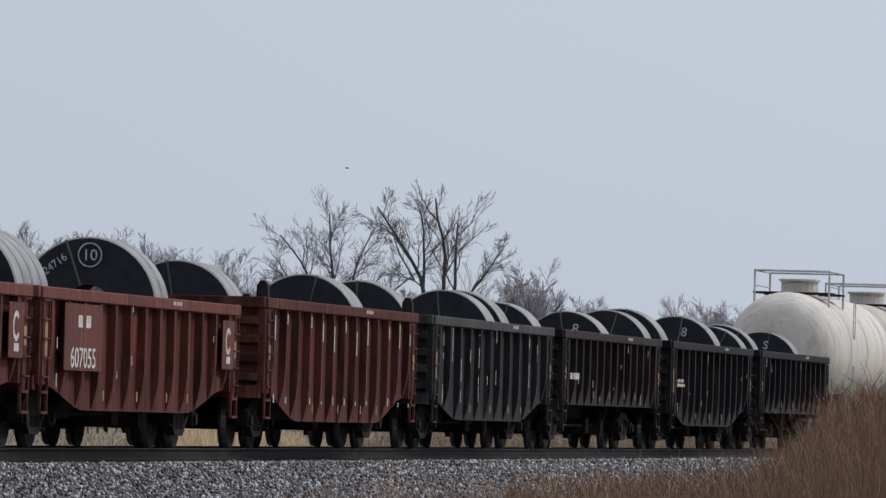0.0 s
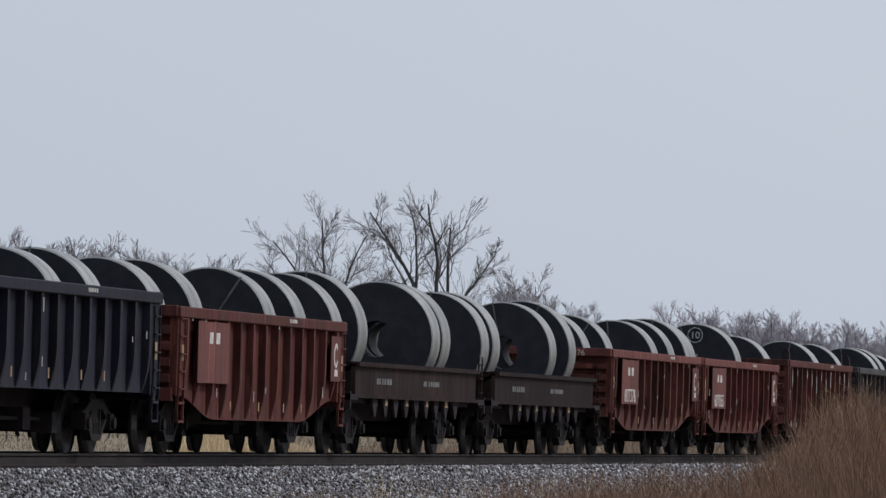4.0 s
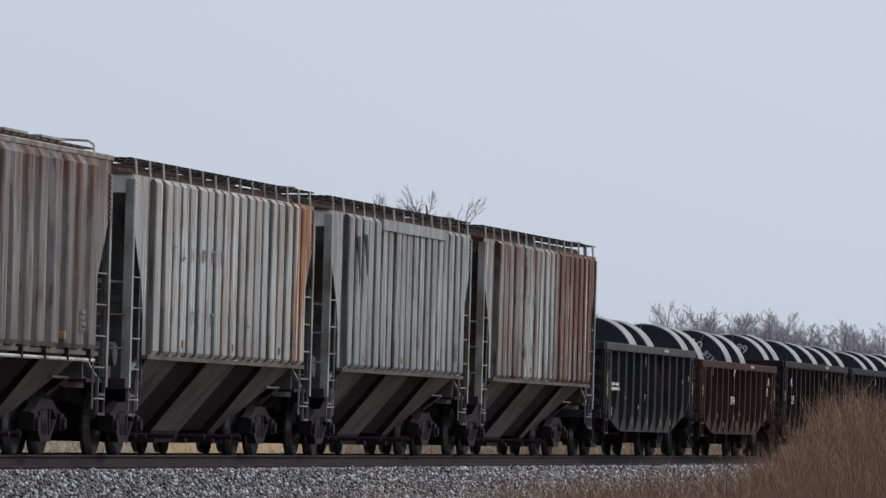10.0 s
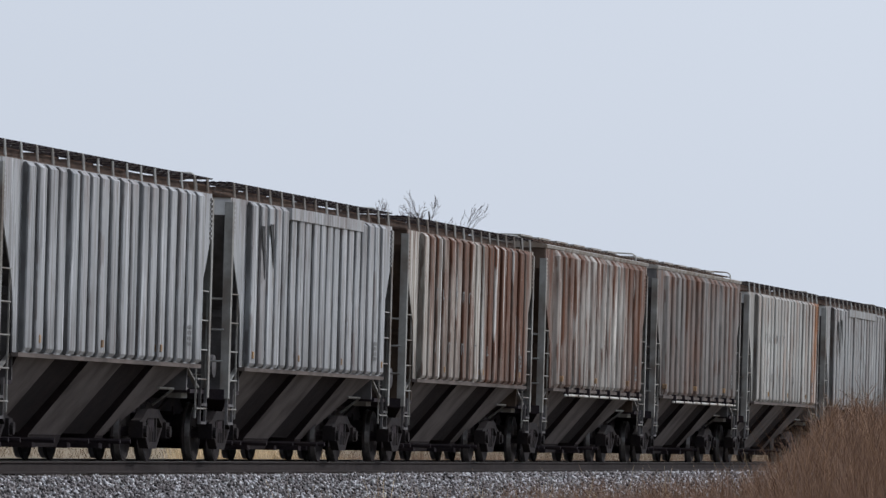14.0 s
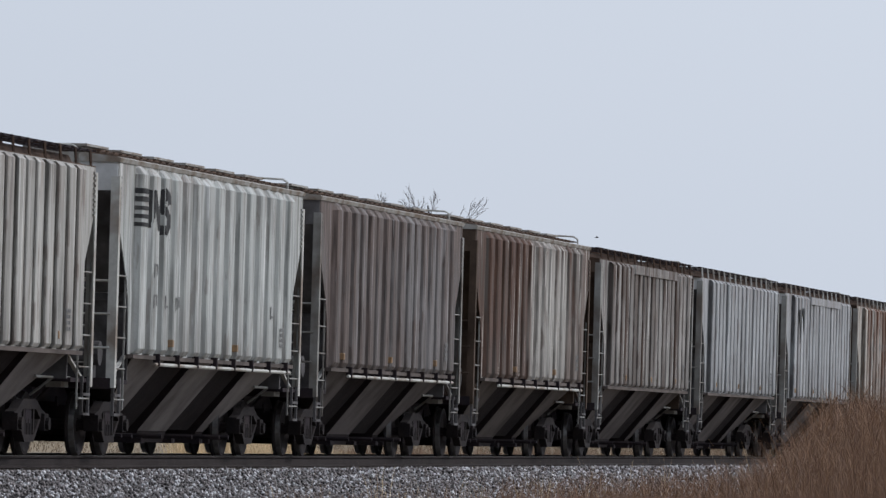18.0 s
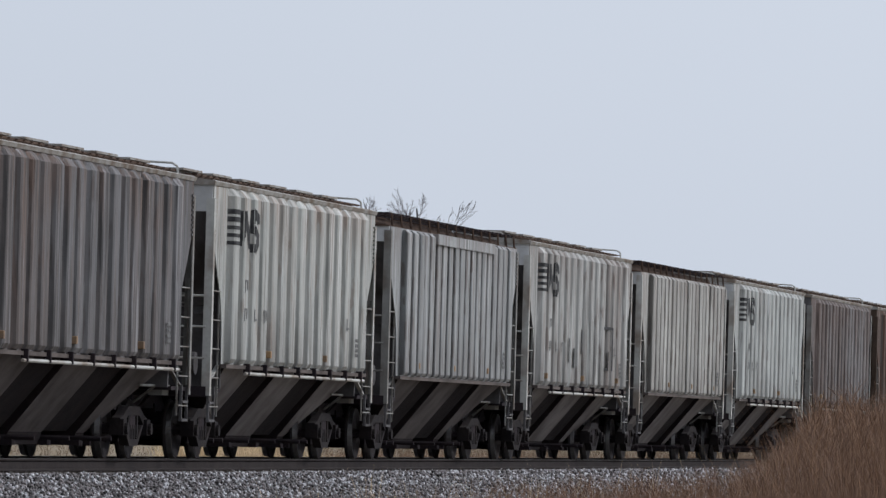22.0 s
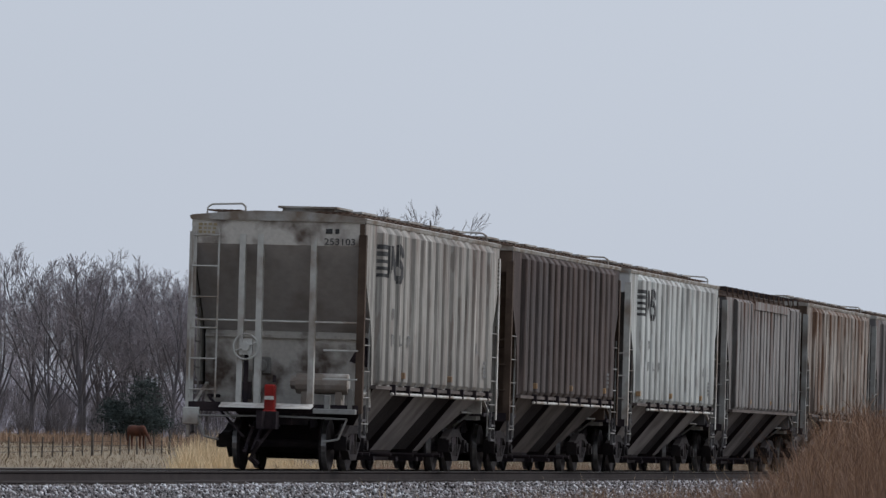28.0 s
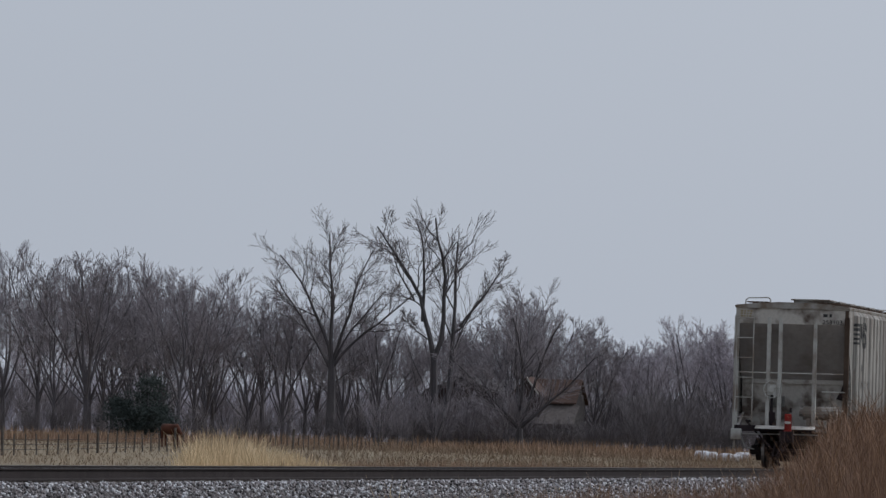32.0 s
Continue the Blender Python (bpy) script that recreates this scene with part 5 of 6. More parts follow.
def build_ground():
    xs = [-4000, -2500, -1500, -1000, -700, -500, -380, -300, -240, -190, -150, -120, -95, -75, -58, -45, -34, -25, -18, -12, -8, -5.5, -4, 4, 5, 6.5, 8.5, 11, 14, 17, 20, 23, 27, 34, 50, 90, 200, 600, 2000, 4000]
    ys = [-1500, -800, -400, -200, -100, -50, -20] + [0 + 12 * i for i in range(40)] + [520, 600, 700, 820, 960, 1150, 1400, 1800, 2500, 3500, 4800]
    vs = [(x, y, ground_height(x, y)) for y in ys for x in xs]
    w = len(xs)
    fs = [(j * w + i, j * w + i + 1, (j + 1) * w + i + 1, (j + 1) * w + i) for j in range(len(ys) - 1) for i in range(w - 1)]
    me = bpy.data.meshes.new("ground")
    me.from_pydata(vs, [], fs)
    me.materials.append(ground_material())
    me.shade_smooth()
    tagged(new("ground", me), "winter field of dull tan grass with thin snow patches", "ground", kind="structure")


build_ground()


def ballast_material():
    m = Nodes("crushed_stone", 0.9)
    geo = m.n.new("ShaderNodeNewGeometry")
    r = geo.outputs["Random Per Island"]
    col = m.mix(r, (0.125, 0.113, 0.113), (0.28, 0.255, 0.253))
    col = m.mix(m.ramp(r, 0.72, 0.84), col, (0.55, 0.55, 0.57))
    col = m.mix(m.ramp(r, 0.22, 0.16), col, (0.06, 0.055, 0.056))
    m.bsdf.inputs["Specular IOR Level"].default_value = 0.15
    return m.done(col, m.noise(30, 3), 0.01)


def bed_height(x):
    """Top of the ballast at distance x from the centre line."""
    a = abs(x)
    return -0.22 if a < 1.75 else max(-1.2, -0.22 - (a - 1.75) * 0.52)


def build_ballast():
    bed = Nodes("ballast_bed", 0.95)
    c = bed.mix(bed.noise(16, 4, None, 0.35, 0.65), (0.08, 0.074, 0.076), (0.16, 0.15, 0.15))
    mat = bed.done(bed.mix(bed.noise(40, 2, None, 0.5, 0.6), c, (0.16, 0.16, 0.16)), bed.noise(25, 4), 0.04, 1.0)
    xs = (-4.0, -3.6, -1.75, -1.3, 1.3, 1.75, 3.6, 4.0)
    b = MB().prism([(x, bed_height(x) - 0.02) for x in xs] + [(4.0, -1.5), (-4.0, -1.5)], -600, 1500, "y")
    tagged(new("ballast_bed", b.mesh("ballast_bed", mat)), "long bank of crushed grey stone under the rails", "ballast", kind="structure")
    rng = np.random.default_rng(3)
    n = 95000
    y = 90 + 260 * rng.random(n) ** 1.5
    x = 1.25 + 2.55 * rng.random(n)
    far = rng.random(n) < 0.06
    x = np.where(far, rng.uniform(-1.2, 1.2, n), x)
    z = np.where(x < 1.75, -0.23, -0.22 - (x - 1.75) * 0.52) + rng.uniform(-0.02, 0.03, n)
    base = np.array([(1, 0, 0), (-1, 0, 0), (0, 1, 0), (0, -1, 0), (0, 0, 1), (0, 0, -1)], float)
    tri = np.array([(0, 2, 4), (2, 1, 4), (1, 3, 4), (3, 0, 4), (2, 0, 5), (1, 2, 5), (3, 1, 5), (0, 3, 5)])
    size = rng.uniform(0.016, 0.036, (n, 1, 1)) * (1 + np.clip((y - 110) / 250, 0, 1))[:, None, None]
    v = base[None] * rng.uniform(0.6, 1.35, (n, 6, 1)) * size
    a = rng.uniform(0, 6.3, n)
    t = rng.uniform(-0.7, 0.7, n)
    ca, sa, ct, st = np.cos(a)[:, None], np.sin(a)[:, None], np.cos(t)[:, None], np.sin(t)[:, None]
    X, Y, Z = v[..., 0] * ct - v[..., 2] * st, v[..., 1], v[..., 0] * st + v[..., 2] * ct
    v = np.stack((X * ca - Y * sa + x[:, None], X * sa + Y * ca + y[:, None], Z + z[:, None]), -1)
    f = tri[None] + 6 * np.arange(n)[:, None, None]
    me = bpy.data.meshes.new("ballast_stones")
    me.vertices.add(6 * n)
    me.vertices.foreach_set("co", v.reshape(-1))
    me.loops.add(24 * n)
    me.loops.foreach_set("vertex_index", f.reshape(-1).astype(np.int32))
    me.polygons.add(8 * n)
    me.polygons.foreach_set("loop_start", np.arange(0, 24 * n, 3, dtype=np.int32))
    me.update(calc_edges=True)
    me.materials.append(ballast_material())
    tagged(new("ballast_stones", me), "loose crushed stone, grey with frost-white pieces, on the bank", "ballast", kind="stuff")


build_ballast()


def build_track():
    track = thing("track", "single railway track of steel rails on dark wooden ties", "railway track")
    tagged(track, kind="structure")
    prof = [(-0.07, -0.18), (0.07, -0.18), (0.07, -0.165), (0.012, -0.145), (0.010, -0.045), (0.035, -0.03), (0.037, -0.004), (-0.037, -0.004), (-0.035, -0.03), (-0.010, -0.045), (-0.012, -0.145), (-0.07, -0.165)]
    for x in (-0.755, 0.755):
        rail = part("rail", MB().prism([(x + a, z) for a, z in prof], -600, 1500, "y").mesh("rail", M_RAIL), track, "brown steel rail")
        part("rail_head", MB().box(x - 0.032, x + 0.032, -600, 1500, -0.004, 0.0).mesh("rail_head", M_RAILHEAD), rail, "polished running surface")
    tie = MB().box(-1.3, 1.3, -0.115, 0.115, -0.36, -0.185).mesh("tie", M_TIE, bevel=0.012)
    for i in range(300):
        part("tie", tie, track, at=pose(random.uniform(-0.03, 0.03), 96 + i * 0.53, random.uniform(-0.01, 0.005), 0, 0, random.uniform(-0.8, 0.8)))
    b = MB()
    for i in range(900):
        b.box(-1.3, 1.3, 255 + i * 0.53 - 0.115, 255 + i * 0.53 + 0.115, -0.36, -0.185)
    for i in range(300):
        b.box(-1.3, 1.3, 95.47 - i * 0.53 - 0.115, 95.47 - i * 0.53 + 0.115, -0.36, -0.185)
    tagged(part("far_ties", b.mesh("far_ties", M_TIE), track), kind="stuff")


build_track()

# ---- the land beyond: woods, fence, farm ----


def spot(bearing, dist, z=None):
    """A place on the land: degrees to the left of the track as seen from the eye, and metres from it."""
    x, y = EYE[0] - dist * math.sin(radians(bearing)), dist * math.cos(radians(bearing))
    return Vector((x, y, ground_height(x, y) if z is None else z))


def bark(name, base, dark):
    m = Nodes(name, 0.9)
    a = m.noise(1.3, 5, m.stretch((1, 1, 0.3), 30), 0.35, 0.65)
    return m.done(m.mix(a, base, dark), m.noise(6.0, 3), 0.03)


M_BARK = bark("grey_bark", (0.115, 0.105, 0.115), (0.078, 0.071, 0.079))
M_BARK_DARK = bark("dark_bark", (0.075, 0.068, 0.072), (0.05, 0.045, 0.05))
M_TWIG_DARK = bark("dark_twigs", (0.15, 0.132, 0.138), (0.105, 0.093, 0.1))
# these two twig colours carry painted-in haze: paler and bluer for farther trees
M_TWIG = bark("bare_twigs", (0.25, 0.225, 0.242), (0.175, 0.158, 0.172))
M_TWIG_HAZE = bark("haze_pale_twigs", (0.36, 0.325, 0.36), (0.25, 0.228, 0.26))


def grow(out, twigs, r, p, d, length, rad, level, spread, lift, count, low=0.28, drift=0.0, reach=0.62):
    """One branch in a few bending pieces, with side branches along it; drift bends a great limb along X."""
    pieces = 7 if level == 0 else 5 if level == 1 else 3
    step = length / pieces
    pts, rads = [p], [rad]
    for i in range(pieces):
        bend = Vector((r.gauss(0, 1), r.gauss(0, 1), r.gauss(0, 0.6))) * (0.09 if level == 0 else 0.17)
        d = (d + bend + Vector((drift, 0, lift))).normalized()
        p = p + d * step
        pts.append(p)
        rads.append(rad * (1 - 0.74 * (i + 1) / pieces))
    mb = out if level < 2 else twigs
    sides = 6 if level == 0 else 4 if level == 1 else 3
    rings = []
    for k, q in enumerate(pts):
        t = (pts[min(k + 1, pieces)] - pts[max(k - 1, 0)]).normalized()
        u = t.orthogonal().normalized()
        w = t.cross(u)
        rings.append([q + (u * math.cos(2 * math.pi * i / sides) + w * math.sin(2 * math.pi * i / sides)) * max(rads[k], 0.016) for i in range(sides)])
    mb.loft(rings, False)
    if level >= len(count):
        return
    for i in range(count[level]):
        t = (low if level == 0 else 0.2) + (0.98 - low if level == 0 else 0.79) * (i + r.random()) / count[level]
        k = min(int(t * pieces), pieces - 1)
        q = pts[k].lerp(pts[k + 1], t * pieces - k)
        base = (pts[k + 1] - pts[k]).normalized()
        turn = r.uniform(0, 2 * math.pi)
        u = base.orthogonal().normalized()
        side = u * math.cos(turn) + base.cross(u) * math.sin(turn)
        a = spread * r.uniform(0.7, 1.25)
        nd = (base * math.cos(a) + side * math.sin(a)).normalized()
        k2 = (reach if level == 0 else 0.55) * (1.15 - 0.55 * t) * r.uniform(0.75, 1.2)
        grow(out, twigs, r, q, nd, length * k2, max(rads[k] * (0.45 if level == 0 else 0.55), 0.018), level + 1, spread, max(lift, 0.03) * 1.3, count, low, 0.0, reach)


def limbed_tree(seed, trunk_h, trunk_r, limbs, count=(8, 7, 5), spread=0.5, lift=0.05, low=0.28, reach=0.62):
    """A tree whose great limbs are given: start height, compass turn, tilt from upright, length, thickness, then drift along X and start along X."""
    r = random.Random(seed)
    out, twigs = MB(), MB()
    if trunk_h:
        rings = []
        for k in range(7):
            t = k / 6
            w = trunk_r * (1.25 - 0.5 * t) if k else trunk_r * 1.6
            rings.append([(w * math.cos(a * math.pi / 4) + 0.1 * math.sin(3 * t), w * math.sin(a * math.pi / 4), -0.3 + (trunk_h + 0.3) * t) for a in range(8)])
        out.loft(rings)
    for z, turn, tilt, length, rad, *more in limbs:
        drift, x0 = (list(more) + [0.0, 0.0])[:2]
        d = Vector((math.cos(radians(turn)) * math.sin(radians(tilt)), math.sin(radians(turn)) * math.sin(radians(tilt)), math.cos(radians(tilt))))
        grow(out, twigs, r, Vector((0.02 * z * d.x + x0, 0.02 * z * d.y, z)), d, length, rad, 0, spread, lift, count, low, drift, reach)
    return out.mesh("trunk", M_BARK), twigs.mesh("crown", M_TWIG)


def wood_tree(seed, height=18.0):
    """A vase-shaped bare tree: a short trunk, then many rising limbs whose tips keep to a rounded outline."""
    r = random.Random(seed)
    th = height * r.uniform(0.2, 0.4)
    limbs = []
    n = r.randint(9, 12)
    for k in range(n):
        t = k / (n - 1)
        z = th * (0.55 + 0.45 * t)
        tilt = (42 - 34 * t) * r.uniform(0.75, 1.2)
        top = height * (0.7 + 0.3 * t) * r.uniform(0.9, 1.0)
        limbs.append((z, k * 137.5 + r.uniform(-25, 25), tilt, min((top - z) * 0.95 / math.cos(radians(tilt)), height * 0.72), 0.08 + 0.08 * t))
    return limbed_tree(seed, th * 1.02, 0.27, limbs, (8, 7, 5), 0.52, 0.035, 0.36, 0.36)


def shrub(seed, height=8.0):
    r = random.Random(seed)
    limbs = [(-0.2, 360 * k / 9 + r.uniform(-20, 20), r.uniform(6, 30), height * r.uniform(0.5, 0.85), r.uniform(0.035, 0.06)) for k in range(9)]
    return limbed_tree(seed, 0, 0.1, limbs, (8, 7), 0.45, 0.05, 0.12)


def tree(meshes, m, label, group="bare trees of the wood", twig=None, scale=1.0, stem=None):
    t = thing("tree", label, "tree", group, m)
    part("trunk", meshes[0], t, "grey bark trunk with limbs", mat=stem, at=Matrix.Scale(scale, 4))
    part("crown", meshes[1], t, "fine bare twigs", mat=twig, at=Matrix.Scale(scale, 4))
    return t


BIG_A = limbed_tree(21, 9.4, 0.5, [(8.2, 180, 30, 12.0, 0.2, -0.04), (9.0, 185, 6, 13.5, 0.24, -0.09), (9.2, 90, 5, 14.2, 0.26, 0.015), (9.0, 268, 12, 12.5, 0.2, 0.02), (9.0, 4, 15, 13.4, 0.22, 0.0),
                                   (8.4, -6, 36, 12.5, 0.2, 0.05), (8.8, 14, 22, 10.0, 0.16, 0.05), (5.6, 184, 62, 3.8, 0.08), (6.6, 20, 50, 4.5, 0.08)], (9, 7, 5), 0.6, 0.02, 0.3, 0.38)
BIG_B = limbed_tree(15, 9.4, 0.42, [(8.8, 180, 8, 14.4, 0.3, -0.065), (12.4, 182, 3, 9.8, 0.2, 0.0, -1.2), (8.8, 0, 24, 14.4, 0.3, -0.055), (0.2, 2, 12, 20.5, 0.36, 0.0, 0.4), (12.0, 0, 30, 7.6, 0.17, 0.02, 2.4),
                                    (14.5, 170, 20, 6.0, 0.12, -0.02, -2.0), (10.4, 190, 55, 4.0, 0.08)], (9, 7, 5), 0.6, 0.02, 0.34, 0.34)
BIG_C = limbed_tree(33, 3.2, 0.4, [(2.2, 180, 34, 11.0, 0.2), (2.6, 160, 18, 12.2, 0.22), (2.9, 60, 8, 12.8, 0.22), (2.9, 300, 12, 12.2, 0.2), (2.6, 10, 26, 12.4, 0.22, 0.02), (2.2, -12, 42, 11.4, 0.2, 0.02), (2.4, 200, 50, 8.0, 0.14),
                                   (2.6, 5, 54, 8.0, 0.14)], (8, 7, 5), 0.55, 0.02, 0.3, 0.34)
WOOD = [wood_tree(40 + k) for k in range(6)]
BRUSHY = [shrub(70 + k) for k in range(4)]

tree(BIG_A, Matrix.Translation(spot(10.12, 770)), "tall bare spreading tree standing above the wood's edge", "", M_TWIG_DARK, 0.905, M_BARK_DARK)
tree(BIG_B, Matrix.Translation(spot(9.365, 765)), "tall bare tree with three upright stems above the wood", "", M_TWIG_DARK, 1.0, M_BARK_DARK)
tree(BIG_C, Matrix.Translation(spot(8.72, 752)), "broad many-limbed bare tree in front of the farmhouse", "", None, 0.9, M_BARK_DARK)


def wood():
    """The belt of bare trees: bearing, distance, height."""
    r = random.Random(12)
    rows = []
    tops = [(13.2, 17.5), (12.6, 18.0), (12.0, 16.8), (11.75, 16.8), (11.5, 15.0), (11.2, 16.0), (10.9, 14.5), (10.5, 14.0), (10.1, 13.0), (9.7, 12.5), (9.3, 11.5), (8.9, 13.5), (8.6, 14.8), (8.3, 13.2),
            (8.05, 10.5), (7.85, 9.5), (7.6, 12.2), (7.35, 11.2), (7.15, 12.6), (6.95, 13.0), (6.75, 12.0), (6.5, 11.0), (6.2, 11.5), (5.9, 11.0), (5.5, 11.5), (5.0, 12), (4.4, 12), (3.5, 12)]
    for k in range(len(tops) - 1):
        (a, ha), (b, hb) = tops[k], tops[k + 1]
        n = 3 if k % 3 else 2
        for j in range(n):
            t = (j + r.uniform(0.1, 0.9)) / n
            rows.append((a + (b - a) * t, r.uniform(775, 850), (ha + (hb - ha) * t) * r.uniform(0.84, 1.06) * np.interp(a, [10.2, 10.6, 11.9, 12.3], [1.0, 1.06, 1.05, 1.0])))
    for k in range(26):
        rows.append((13.4 - 8.2 * k / 25 + r.uniform(-0.12, 0.12), r.uniform(900, 1000), r.uniform(11, 14.5)))
    for b, dist, h in rows:
        me = r.choice(WOOD)
        tree(me, Matrix.Translation(spot(b, dist)) @ Matrix.Rotation(r.uniform(0, 6.28), 4, "Z"), "slender bare winter tree in the wood", twig=None if dist < 860 and b > 8.0 else M_TWIG_HAZE, scale=1.12 * h / 18.0)
    for k in range(60):
        b = 13.4 - 8.0 * (k + r.random()) / 60
        tree(r.choice(BRUSHY), Matrix.Translation(spot(b, r.uniform(840, 930))) @ Matrix.Rotation(r.uniform(0, 6.28), 4, "Z"), "tangled bare brush among the trees of the wood", "brush in the wood", twig=M_TWIG, scale=r.uniform(0.6, 1.05))
    for k in range(90):
        b = 13.4 - 8.0 * (k + r.random()) / 90
        tree(r.choice(BRUSHY), Matrix.Translation(spot(b, r.uniform(745, 800))) @ Matrix.Rotation(r.uniform(0, 6.28), 4, "Z"), "many-stemmed bare shrub at the wood's edge", "shrubs at the wood's edge", M_TWIG_DARK, r.uniform(0.22, 0.5), M_BARK_DARK)
    # the dark hedge below the farmhouse and the thicket past it
    for k in range(24):
        b = 9.75 - 1.1 * (k + r.random()) / 24
        tree(r.choice(BRUSHY), Matrix.Translation(spot(b, r.uniform(752, 795))) @ Matrix.Rotation(r.uniform(0, 6.28), 4, "Z"), "tangled bare brush in front of the barn", "shrubs at the wood's edge", None, r.uniform(0.4, 0.9), M_BARK)
    for k in range(36):
        b = 8.75 - 1.75 * (k + r.random()) / 36
        tree(r.choice(BRUSHY), Matrix.Translation(spot(b, r.uniform(752, 776))) @ Matrix.Rotation(r.uniform(0, 6.28), 4, "Z"), "dense bare hedge shrub by the farmhouse", "shrubs at the wood's edge", M_TWIG_DARK, r.uniform(0.3, 0.44) if b > 7.95 else r.uniform(0.5, 0.9), M_BARK)


wood()


def ribbons(name, n, place, height, width, mat, seed, label, lean=0.25, heads=0.0):
    """Many thin bent blades as one joined mesh: place(rng, n) gives the feet and the height factor."""
    rng = np.random.default_rng(seed)
    foot, k = place(rng, n)
    h = height * k * rng.uniform(0.65, 1.15, n)
    a = rng.uniform(0, 2 * np.pi, n)
    out = np.stack((np.cos(a), np.sin(a)), 1) * (lean * h * rng.uniform(0.2, 1.3, n))[:, None]
    side_a = rng.uniform(0, np.pi, n)
    side = np.stack((np.cos(side_a), np.sin(side_a)), 1) * (width * rng.uniform(0.6, 1.4, n))[:, None]
    v = np.zeros((n, 7, 3))
    for i, (t, w) in enumerate(((0, 1.0), (0.45, 0.85), (0.8, 0.6))):
        mid = foot[:, :2] + out * t * t
        v[:, 2 * i, :2], v[:, 2 * i + 1, :2] = mid - side * w * 0.5, mid + side * w * 0.5
        v[:, 2 * i, 2] = v[:, 2 * i + 1, 2] = foot[:, 2] + h * t
    v[:, 6, :2], v[:, 6, 2] = foot[:, :2] + out, foot[:, 2] + h * 0.97
    f4 = np.array([(0, 1, 3, 2), (2, 3, 5, 4)])
    faces = [tuple(q) for q in (f4[None] + 7 * np.arange(n)[:, None, None]).reshape(-1, 4).tolist()] + [(7 * i + 4, 7 * i + 5, 7 * i + 6) for i in range(n)]
    me = bpy.data.meshes.new(name)
    me.from_pydata(v.reshape(-1, 3).tolist(), [], faces)
    me.materials.append(mat)
    return tagged(new(name, me), label, "grass", kind="stuff")


def straw(name, a, b, c):
    m = Nodes(name, 0.85)
    r = m.n.new("ShaderNodeNewGeometry").outputs["Random Per Island"]
    col = m.mix(r, a, b)
    col = m.mix(m.noise(0.5, 4, m.stretch((1, 1, 1)), 0.45, 0.65), col, c)
    return m.done(col)


M_STRAW = straw("pale_straw", (0.8, 0.63, 0.4), (0.5, 0.37, 0.22), (0.65, 0.5, 0.31))
M_RUSSET = straw("russet_grass", (0.27, 0.15, 0.083), (0.084, 0.047, 0.033), (0.155, 0.086, 0.052))
M_TAN = straw("tan_grass", (0.34, 0.22, 0.14), (0.15, 0.09, 0.06), (0.23, 0.14, 0.09))


M_FIELD = straw("field_grass", (0.24, 0.17, 0.11), (0.11, 0.07, 0.045), (0.17, 0.12, 0.075))
# distance haze is mixed straight into this pale blue-grey
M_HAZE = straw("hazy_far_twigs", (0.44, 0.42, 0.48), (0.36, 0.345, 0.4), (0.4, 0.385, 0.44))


def by_bearing(b0, b1, d0, d1, shape):
    def place(rng, n):
        b = np.radians(rng.uniform(b0, b1, n))
        d = rng.uniform(d0, d1, n)
        x, y = EYE[0] - d * np.sin(b), d * np.cos(b)
        z = np.array([ground_height(p, q) for p, q in zip(x, y)]) - 0.03
        return np.stack((x, y, z), 1), shape(np.degrees(b), d, rng)
    return place




def clumps(seed, b0, b1, n, lo, hi):
    """A height factor that wanders from clump to clump along the bearing."""
    r = np.random.default_rng(seed)
    at, val = np.linspace(b0, b1, n), r.uniform(lo, hi, n)
    return lambda b, d, rng: np.interp(b + 0.0006 * d * np.sin(d), at, val)


def beyond_track(b0, b1, x0, x1, shape):
    """Feet on the far side of the track, x0 to x1 metres from it; lower away from the wood's open end."""
    def place(rng, n):
        b = rng.uniform(b0, b1, n)
        x = -x0 - (x1 - x0) * rng.random(n) ** 1.3
        y = (EYE[0] - x) / np.tan(np.radians(b))
        z = np.array([ground_height(p, q) for p, q in zip(x, y)]) - 0.03
        return np.stack((x, y, z), 1), shape(b, y, rng) * np.interp(b, [6.6, 10.4, 11.2, 13.2], [1.0, 0.95, 0.5, 0.35])
    return place


def near_height(b, d, rng):
    """The near thicket rises towards the track."""
    return np.interp(b, [5.5, 6.1, 6.32, 6.53, 6.74, 7.0, 7.3, 8.0, 9.25, 10.6], [2.1, 2.05, 2.0, 1.78, 1.55, 1.38, 1.28, 1.2, 1.1, 0.95]) * 0.9


def near_weight(b0, b1, d0, d1, power, sprigs=False):
    """More blades towards the track, fewer away from it."""
    def place(rng, n):
        b = b0 + (b1 - b0) * rng.random(n) ** power
        d = rng.uniform(d0, d1, n)
        x, y = EYE[0] - d * np.sin(np.radians(b)), d * np.cos(np.radians(b))
        z = np.array([ground_height(p, q) for p, q in zip(x, y)]) - 0.03
        h = near_height(b, d, rng) * clumps(31, 5.4, 10.8, 60, 0.95, 1.03)(b, d, rng)
        if sprigs:
            return np.stack((x, y, z + h * rng.uniform(0.3, 1.0, n)), 1), h
        return np.stack((x, y, z), 1), h
    return place


